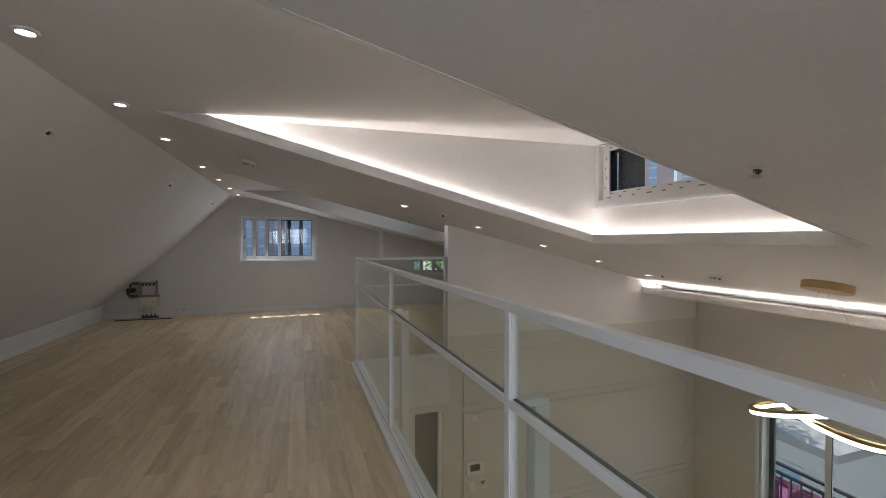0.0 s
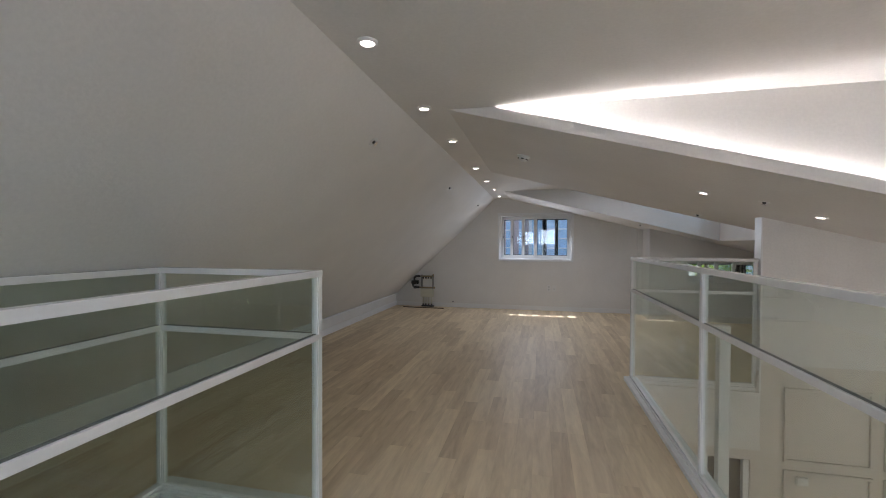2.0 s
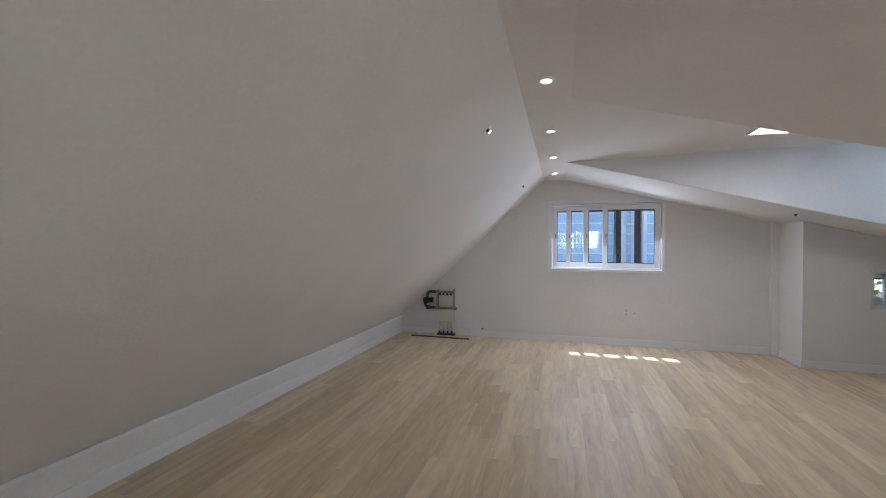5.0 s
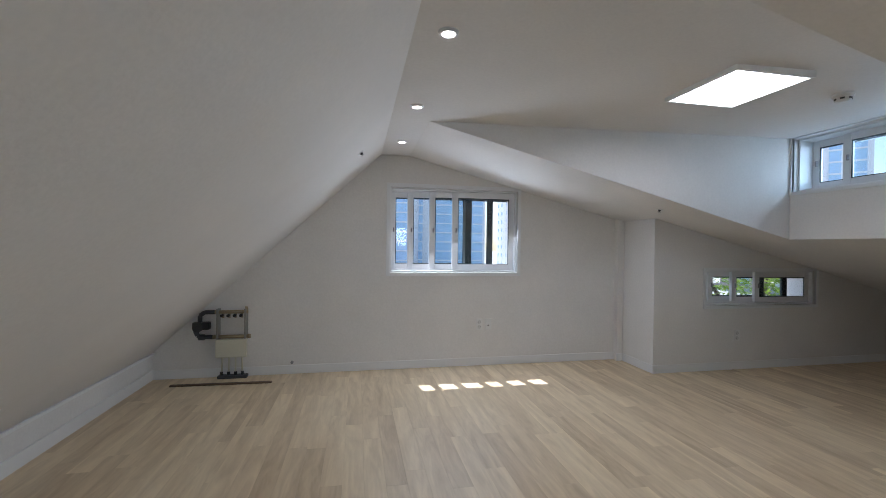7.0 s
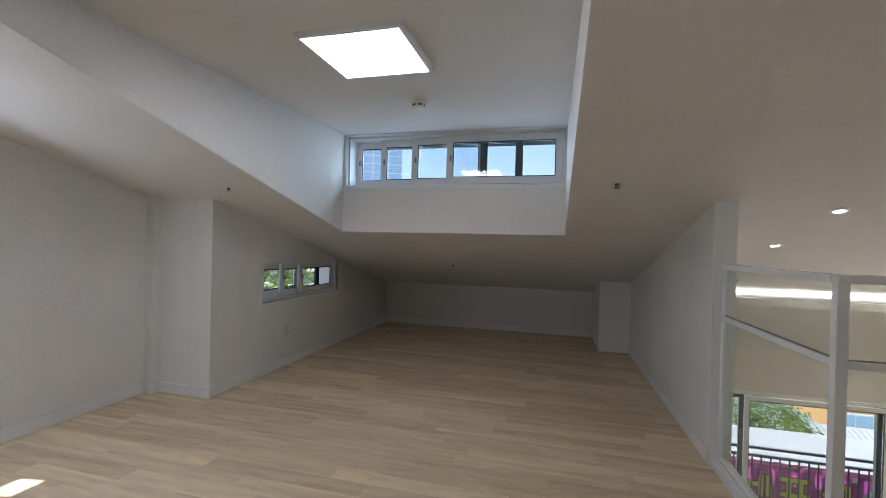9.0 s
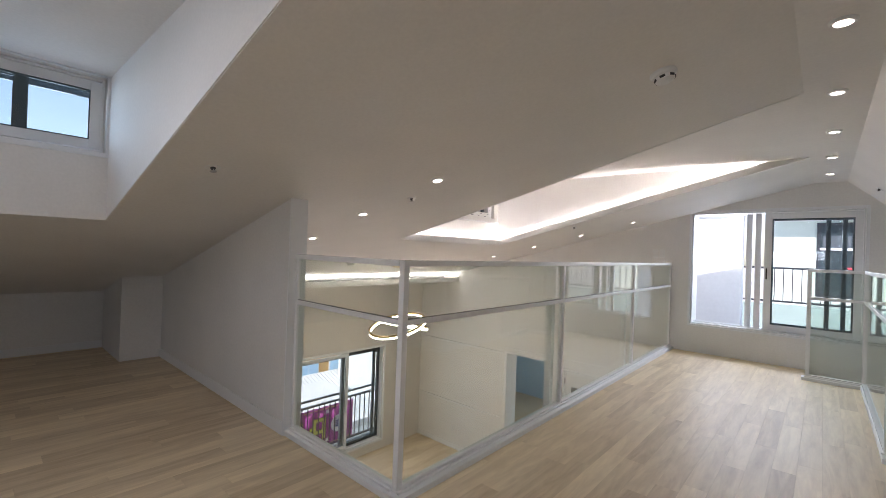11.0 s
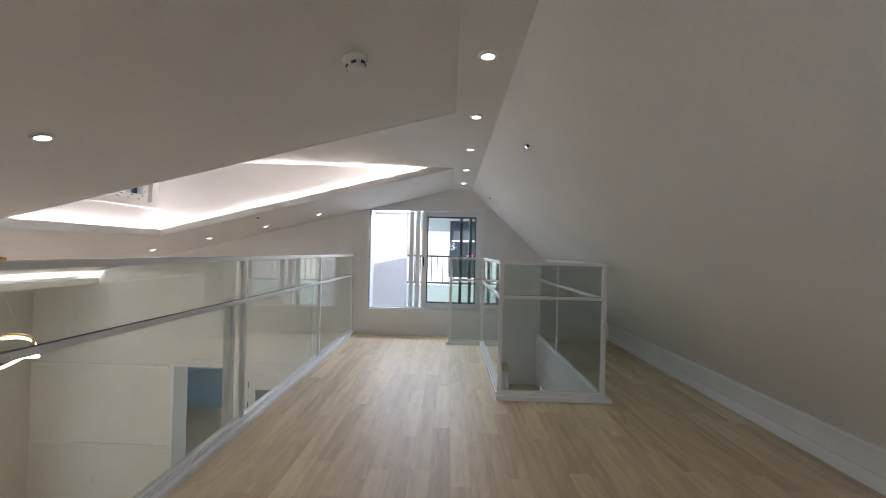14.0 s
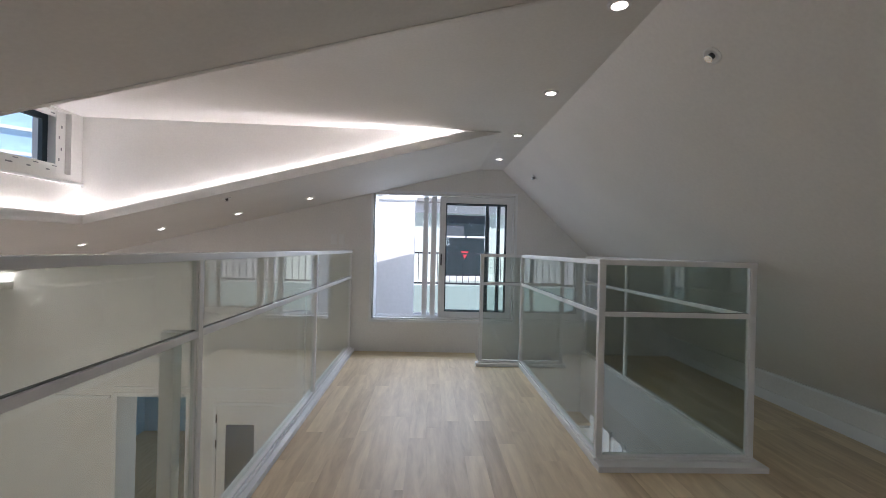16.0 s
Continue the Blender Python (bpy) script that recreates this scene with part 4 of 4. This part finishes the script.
tower(118, 95, 18, 18, 34, -51, 4, None, "tall white apartment tower with rows of blue windows", 0.5)
tower(134, 79, 10, 18, 34, -59, 2, ORANGE, "tall apartment tower with an orange band", 0.4)
tower(141, 68, 15, 16, 15, -64, 3)
tower(68, -48, 34, 14, 26, -125, 3)
tower(50, -54, 15, 14, 26, -135, 3)


def tree(x, y, z, h, r, seed):
    """A tapered trunk with limbs and a crown of small leaf sheets in clumps."""
    rnd = random.Random(seed)
    t = thing("tree", pose(x, y, z), "leafy green broad-crowned tree", "tree", "trees")
    bm = bmesh.new()
    prev, pr = Vector((0, 0, 0)), 0.09 * h / 4
    ends = []
    for i in range(5):
        nxt = Vector((rnd.uniform(-0.1, 0.1) * h / 4, rnd.uniform(-0.1, 0.1) * h / 4, h * 0.14 * (i + 1)))
        rod(prev, nxt, pr, 8, bm)
        prev, pr = nxt, pr * 0.82
        if i > 1:
            for k in range(3):
                a = rnd.uniform(0, 6.28)
                e = nxt + Vector((math.cos(a) * r * 0.6, math.sin(a) * r * 0.6, rnd.uniform(0.1, 0.3) * h))
                rod(nxt, e, pr * 0.45, 6, bm)
                ends.append(e)
    part("trunk", bm, BARK, t)
    vs, fs = [], []
    for e in ends + [Vector((rnd.gauss(0, r * 0.4), rnd.gauss(0, r * 0.4), h * rnd.uniform(0.5, 0.95))) for _ in range(14)]:
        for _ in range(130):
            c = e + Vector((rnd.gauss(0, r * 0.22), rnd.gauss(0, r * 0.22), rnd.gauss(0, r * 0.18)))
            u = Vector((rnd.uniform(-1, 1), rnd.uniform(-1, 1), rnd.uniform(-0.5, 0.5))).normalized() * rnd.uniform(0.05, 0.10)
            v = u.cross(Vector((rnd.uniform(-1, 1), rnd.uniform(-1, 1), 1))).normalized() * 0.045
            k = len(vs)
            vs += [c - u, c + v, c + u, c - v]
            fs.append((k, k + 1, k + 2, k + 3))
    me = bpy.data.meshes.new("crown")
    me.from_pydata([tuple(p) for p in vs], [], fs)
    me.materials.append(LEAF)
    cr = new("crown", me)
    cr.parent = t
    return t


for i, (x, y, h, r) in enumerate(((5.3, 14.6, 12.0, 1.7), (7.6, 13.4, 11.6, 1.9), (0.2, 30.0, 8.4, 2.0), (10.2, 14.2, 11.8, 2.0), (12.6, 12.6, 11.4, 2.0), (16.6, -1.6, 5.0, 1.3), (18.6, 0.2, 5.6, 1.5), (16.8, 2.6, 5.2, 1.4), (20.0, 4.0, 6.0, 1.6))):
    tree(x, y, GZ, h, r, 11 + i)

# balcony with banner outside the living room
DARKM = material("dark_steel", (0.03, 0.033, 0.04), 0.45, grain=0.1)
bal = thing("balcony_railing", pose(6.05, 0.4, LOW), "dark steel balcony railing outside the living room window", "railing")
for z in (1.02, 0.90, 0.06):
    part("rail", box(-0.02, 0.02, 0.0, 4.9, z, z + 0.035, 0.004), DARKM, bal)
for i in range(40):
    part("bar", box(-0.008, 0.008, 0.06 + i * 0.122, 0.076 + i * 0.122, 0.09, 0.90), DARKM, bal)
tagged(part("balcony_floor", box(XE + 0.24, 6.2, 0.3, 5.4, LOW - 0.25, LOW - 0.04), CONC), "concrete balcony slab", "balcony", kind="structure")
PURPLE = material("purple_vinyl", (0.26, 0.045, 0.20), 0.55, grain=0.08, scale=4)
LIME = material("lime_print", (0.62, 0.66, 0.12), 0.6)
INK = material("dark_print", (0.05, 0.03, 0.04), 0.6)
WHITEV = material("white_print", (0.75, 0.75, 0.74), 0.6)
ban = thing("banner", pose(6.10, 1.22, LOW + 0.05), "purple vinyl banner with lime bars tied to the balcony railing", "banner")
bm = bmesh.new()
cols = [[bm.verts.new((0.012 * math.sin(i * 2.1), 3.6 * i / 36, z)) for z in (0.0, 0.78)] for i in range(37)]
for a, b in zip(cols, cols[1:]):
    bm.faces.new([a[0], b[0], b[1], a[1]]).smooth = True
bmesh.ops.solidify(bm, geom=bm.faces[:], thickness=0.003)
part("sheet", bm, PURPLE, ban)
for z in (0.03, 0.735):
    part("border_line", box(-0.017, -0.0145, 0.03, 3.57, z, z + 0.012), LIME, ban)


def glyph(y, bars, s=0.42):
    for a, b, c, d in bars:
        part("outline_bar", box(-0.0185, -0.0175, y + a * s - 0.015, y + b * s + 0.015, 0.16 + c * s - 0.015, 0.16 + d * s + 0.015), INK, ban)
        part("letter_bar", box(-0.0215, -0.0195, y + a * s, y + b * s, 0.16 + c * s, 0.16 + d * s), LIME, ban)


P = [(0.0, 0.16, 0.0, 1.0), (0.16, 0.5, 0.84, 1.0), (0.5, 0.66, 0.1, 1.0), (0.16, 0.5, 0.30, 0.46), (0.66, 0.82, 0.5, 0.66)]
Q = [(0.0, 0.9, 0.84, 1.0), (0.2, 0.36, 0.45, 0.84), (0.56, 0.72, 0.45, 0.84), (0.0, 0.9, 0.30, 0.46), (0.0, 0.9, 0.0, 0.14), (0.38, 0.54, 0.14, 0.30)]
S = [(0.0, 0.16, 0.2, 1.0), (0.24, 0.40, 0.2, 1.0), (0.40, 0.8, 0.55, 0.7), (0.66, 0.82, 0.1, 0.55), (0.3, 0.82, 0.0, 0.14)]
glyph(0.66, P)
glyph(1.16, Q)
glyph(1.66, S)
glyph(2.16, P)
glyph(2.66, Q)
disc = bmesh.new()
turned([(0.0, 0.002), (0.17, 0.002), (0.17, 0.0), (0.0, 0.0)], 32, disc)
bmesh.ops.rotate(disc, cent=(0, 0, 0), matrix=Matrix.Rotation(radians(-90), 3, "Y"), verts=disc.verts[:])
bmesh.ops.translate(disc, vec=(-0.017, 0.36, 0.38), verts=disc.verts[:])
part("round_mark", disc, WHITEV, ban, "white round mark")
for i in range(4):
    part("mark_bar", box(-0.0225, -0.0205, 0.28, 0.43, 0.32 + i * 0.035, 0.345 + i * 0.035), material("blue_print", (0.05, 0.07, 0.25), 0.6), ban)
for y, z in ((0.56, 0.64), (0.56, 0.08)):
    part("white_spot", box(-0.02, -0.0145, y, y + 0.09, z, z + 0.07), WHITEV, ban)


def house(x, y, w, d, h, turn, wall_mat, roof_mat, storeys, label, pitched=False, wins=3):
    t = thing("house", pose(x, y, GZ, 0, 0, turn), label, "house", "houses")
    part("wall", box(-w / 2, w / 2, -d / 2, d / 2, 0, h), wall_mat, t)
    if pitched:
        bm = bmesh.new()
        n = 18
        for i in range(n):
            x0, x1 = -w / 2 - 0.3 + (w + 0.6) * i / n, -w / 2 - 0.3 + (w + 0.6) * (i + 0.86) / n
            for sgn in (-1, 1):
                c = [bm.verts.new(p) for p in ((x0, sgn * (d / 2 + 0.35), h), (x1, sgn * (d / 2 + 0.35), h), (x1, 0, h + d * 0.22), (x0, 0, h + d * 0.22))]
                e = [bm.verts.new(v.co + Vector((0, 0, 0.12))) for v in c]
                for q in ((0, 1, 2, 3), (7, 6, 5, 4), (0, 4, 5, 1), (1, 5, 6, 2), (2, 6, 7, 3), (3, 7, 4, 0)):
                    bm.faces.new([(c + e)[j] for j in q])
        bmesh.ops.recalc_face_normals(bm, faces=bm.faces[:])
        part("roof", bm, roof_mat, t, "ridged roof tiles")
    else:
        part("roof", box(-w / 2 - 0.15, w / 2 + 0.15, -d / 2 - 0.15, d / 2 + 0.15, h, h + 0.25), roof_mat, t)
    for f in range(storeys):
        z = h - (f + 1) * 2.8 + 0.9
        for k in range(wins):
            xx = -w / 2 + (k + 0.5) * w / wins
            wf = part("window", box(xx - 0.75, xx + 0.75, -d / 2 - 0.06, -d / 2 + 0.02, z, z + 1.3), TOWERW, t)
            for q in (-0.69, 0.03):
                part("window_pane", box(xx + q, xx + q + 0.66, -d / 2 - 0.075, -d / 2 - 0.05, z + 0.07, z + 1.23), TOWERB, wf)
    return t


ROOFG = material("grey_sheet_roof", (0.46, 0.45, 0.45), 0.7, grain=0.08, scale=3)
house(28, -9.6, 4.6, 8, 11.5, -90, ORANGE, ROOFG, 4, "orange rendered building with white window bays", False, 2)
house(26, -14.6, 5.0, 5, 10.5, -90, TOWERW, ROOFG, 4, "pale grey building with rows of windows", False, 3)
house(17, -4.7, 2.8, 2.4, 3.5, -90, TOWERW, ROOFG, 1, "small white building with a grey sheet roof", True, 2)
house(13.5, -8.6, 6, 6, 5.5, -90, RENDERW, GREENR, 1, "white house with a green tiled roof", True, 2)
house(12.0, -0.8, 4.6, 4, 4.5, -90, RENDERW, ROOFG, 1, "low white building with a flat grey roof", False, 2)
house(17.5, 12.5, 9, 7, 4.2, -90, RENDERW, ROOFG, 1, "long low white building with a flat grey roof", False, 3)
ramp = thing("ramp_wall", pose(22, 0, GZ), "long pale concrete ramp wall sloping down past the houses", "wall")
bm = bmesh.new()
prism(bm, -9.6, 4.0, -0.3, 0.3, lambda u: 0.0, lambda u: 0.2 + 0.62 * (u + 9.6), "y")
bmesh.ops.recalc_face_normals(bm, faces=bm.faces[:])
part("wall", bm, RENDERW, ramp)
for i in range(7):
    u = -8.4 + i * 1.6
    bm = bmesh.new()
    prism(bm, u, u + 0.9, -0.33, -0.29, lambda v: 0.62 * (v + 9.6) - 0.45, lambda v: 0.62 * (v + 9.6) - 0.15, "y")
    bmesh.ops.recalc_face_normals(bm, faces=bm.faces[:])
    part("opening", bm, DARKM, ramp, "dark slot")

# terrace beyond the gable window
# Terrace floor is out of view; its paleness is added to brighten the wall's shaded part.
PALE = material("pale_bounce_floor", (0.62, 0.62, 0.61), 0.7, grain=0.08, scale=6)
ter = thing("terrace_wall", pose(-0.27, -0.95, 0.25), "white rendered terrace wall outside the gable window", "wall", kind="structure")
part("wall", box(0.0, 2.2, -0.22, 0.0, 0.0, 1.68), RENDERW, ter)
part("coping", box(-0.02, 2.2, -0.24, 0.02, 1.68, 1.73), RENDERW, ter)
tagged(part("terrace_floor", box(-3.6, 3.0, -1.5, YS - 0.33, -0.05, 0.25), PALE), "unseen terrace floor, pale to bounce light onto the terrace wall", "terrace", kind="structure")
tr = thing("terrace_railing", pose(-3.6, -4.9, -0.2), "dark steel terrace railing on a pale parapet", "railing")
TEALW = material("pale_teal_render", (0.34, 0.43, 0.40), 0.85, grain=0.05, scale=6)
part("parapet", box(0.0, 6.6, -0.12, 0.12, -0.4, 0.58), TEALW, tr, "pale teal parapet")
for z in (0.62, 1.33):
    part("rail", box(0.0, 6.6, -0.02, 0.02, z, z + 0.04), DARKM, tr)
for i in range(44):
    part("bar", box(0.05 + i * 0.15, 0.066 + i * 0.15, -0.008, 0.008, 0.66, 1.33), DARKM, tr)
opp = thing("house", pose(-3.5, -11.0, GZ), "pale green house with a dark window facing the terrace", "house", "houses")
part("wall", box(-0.7, 3.7, -4.0, 0.0, 0.0, 13.5), material("pale_green_render", (0.70, 0.77, 0.69), 0.85, grain=0.05, scale=6), opp)
wfr = part("window", box(0.74, 2.50, -0.02, 0.06, 9.25, 11.55), DARKM, opp, "large dark window")
part("window_pane", box(0.82, 2.42, 0.05, 0.075, 9.33, 11.47), material("dark_glass", (0.035, 0.05, 0.055), 0.15), wfr)
part("window_bar", box(0.86, 1.60, 0.07, 0.10, 10.70, 10.77), TOWERW, wfr)
part("window_bar", box(1.66, 2.42, 0.07, 0.10, 10.70, 10.77), TOWERW, wfr)
part("window_shade", box(1.72, 2.36, 0.072, 0.084, 10.77, 11.15), material("grey_screen", (0.10, 0.115, 0.13), 0.5), wfr)
part("window_sill", box(0.60, 2.64, 0.0, 0.16, 9.08, 9.25, 0.01), RENDERW, opp, "pale window sill")
part("ledge", box(-0.7, 3.7, 0.0, 0.35, 8.72, 8.84, 0.01), RENDERW, opp, "white ledge under the window")
part("band", box(-0.7, 3.7, 0.0, 0.06, 11.62, 12.0), RENDERW, opp, "pale band above the window")
part("eave", box(-0.8, 3.7, -0.1, 0.5, 12.0, 12.16, 0.01), CONC, opp, "grey eave line")
sign = bmesh.new()
tri = [[sign.verts.new((1.66 + dx, yy, 10.02 + dz)) for dx, dz in ((-0.15, 0.17), (0.15, 0.17), (0.0, -0.11))] for yy in (0.078, 0.084)]
sign.faces.new(tri[0])
sign.faces.new(tri[1][::-1])
for a in range(3):
    sign.faces.new([tri[0][a], tri[0][(a + 1) % 3], tri[1][(a + 1) % 3], tri[1][a]])
bmesh.ops.recalc_face_normals(sign, faces=sign.faces[:])
part("rescue_mark", sign, material("red_sticker", (0.75, 0.06, 0.08), 0.5), wfr, "red downward triangle sticker")

# ---- floor boards ----
BW, BL = 0.115, 0.95


def board_mesh(w, l, name="board"):
    e = 0.0004
    me = bpy.data.meshes.new(name)
    a, b = e, 0.0001
    vs = [(b, b, -0.012), (w - b, b, -0.012), (w - b, l - b, -0.012), (b, l - b, -0.012), (b, b, -0.0006), (w - b, b, -0.0006), (w - b, l - b, -0.0006), (b, l - b, -0.0006),
          (a, a, 0), (w - a, a, 0), (w - a, l - a, 0), (a, l - a, 0)]
    me.from_pydata(vs, [], [(8, 9, 10, 11), (4, 5, 9, 8), (5, 6, 10, 9), (6, 7, 11, 10), (7, 4, 8, 11), (0, 1, 5, 4), (1, 2, 6, 5), (2, 3, 7, 6), (3, 0, 4, 7)])
    me.materials.append(OAK)
    return me


def free(x):
    """The stretches of floor along y at x."""
    top = YN if x < 1.40 else YN2
    if x < WELL[0]:
        return [(YS, top)]
    if x < WELL[1]:
        return [(WELL[3], top)]
    if x < ENTRY[1]:
        return [(ENTRY[3], top)]
    if x < XS:
        return [(0.32, top)]
    if x < 1.47:
        return [(YV, top)]
    return [(YV + 0.11, top)] if x < 4.21 else [(5.60, top)]


floor = thing("floor", pose(0, 0, 0), "pale oak laminate boards laid along the attic", "floor", kind="structure")
whole = board_mesh(BW, BL)
rng = random.Random(5)
edges = sorted({XW, WELL[0], XS, 1.40, 1.47, 5.08, *[round(WELL[1] + BW * i, 4) for i in range(-16, 58) if XW < WELL[1] + BW * i < 5.08]})
far = bmesh.new()
count = 0
for x0, x1 in zip(edges, edges[1:]):
    if x1 - x0 < 0.004:
        continue
    for ya, yb in free((x0 + x1) / 2):
        y = ya - rng.uniform(0.05, BL)
        while y < yb:
            y0, y1 = max(y, ya), min(y + BL, yb)
            y += BL
            if y1 - y0 < 0.01:
                continue
            near = (-1.5 < x0 < 0.44 and y0 < 5.6) or (-2.2 < x0 < 1.3 and 5.6 <= y0 < 8.8)
            full = abs(x1 - x0 - BW) < 0.001 and abs(y1 - y0 - BL) < 0.001
            if near and count < 300:
                ob = new("board", whole if full else board_mesh(x1 - x0, y1 - y0))
                ob.location = (x0, y0, 0)
                ob.parent = floor
                count += 1
            else:
                box(x0 + 0.0004, x1 - 0.0004, y0 + 0.0004, y1 - 0.0004, -0.012, 0.0, bm=far)
tagged(part("boards", far, OAK, floor), kind="stuff")
for i in range(3):
    for xa, xb in ((ENTRY[1], -0.35), (-0.35, XS)):
        b = part("threshold_board", box(xa + 0.001, xb - 0.001, YS + 0.1017 * i + 0.001, YS + 0.1017 * (i + 1) - 0.001, -0.012, 0.0), CROSS, floor, "pale oak board laid crosswise by the window")
low = bmesh.new()
y = YS
x = XS - 0.3
while x < XE:
    y = YS - rng.uniform(0, BL)
    while y < YV + 0.2:
        box(x + 0.0008, min(x + BW, XE) - 0.0008, max(y, YS) + 0.0008, min(y + BL, YV + 0.2) - 0.0008, LOW - 0.012, LOW, bm=low)
        y += BL
    x += BW
tagged(part("living_floor_boards", low, OAK), "pale oak laminate boards in the living room", "floor", kind="stuff")
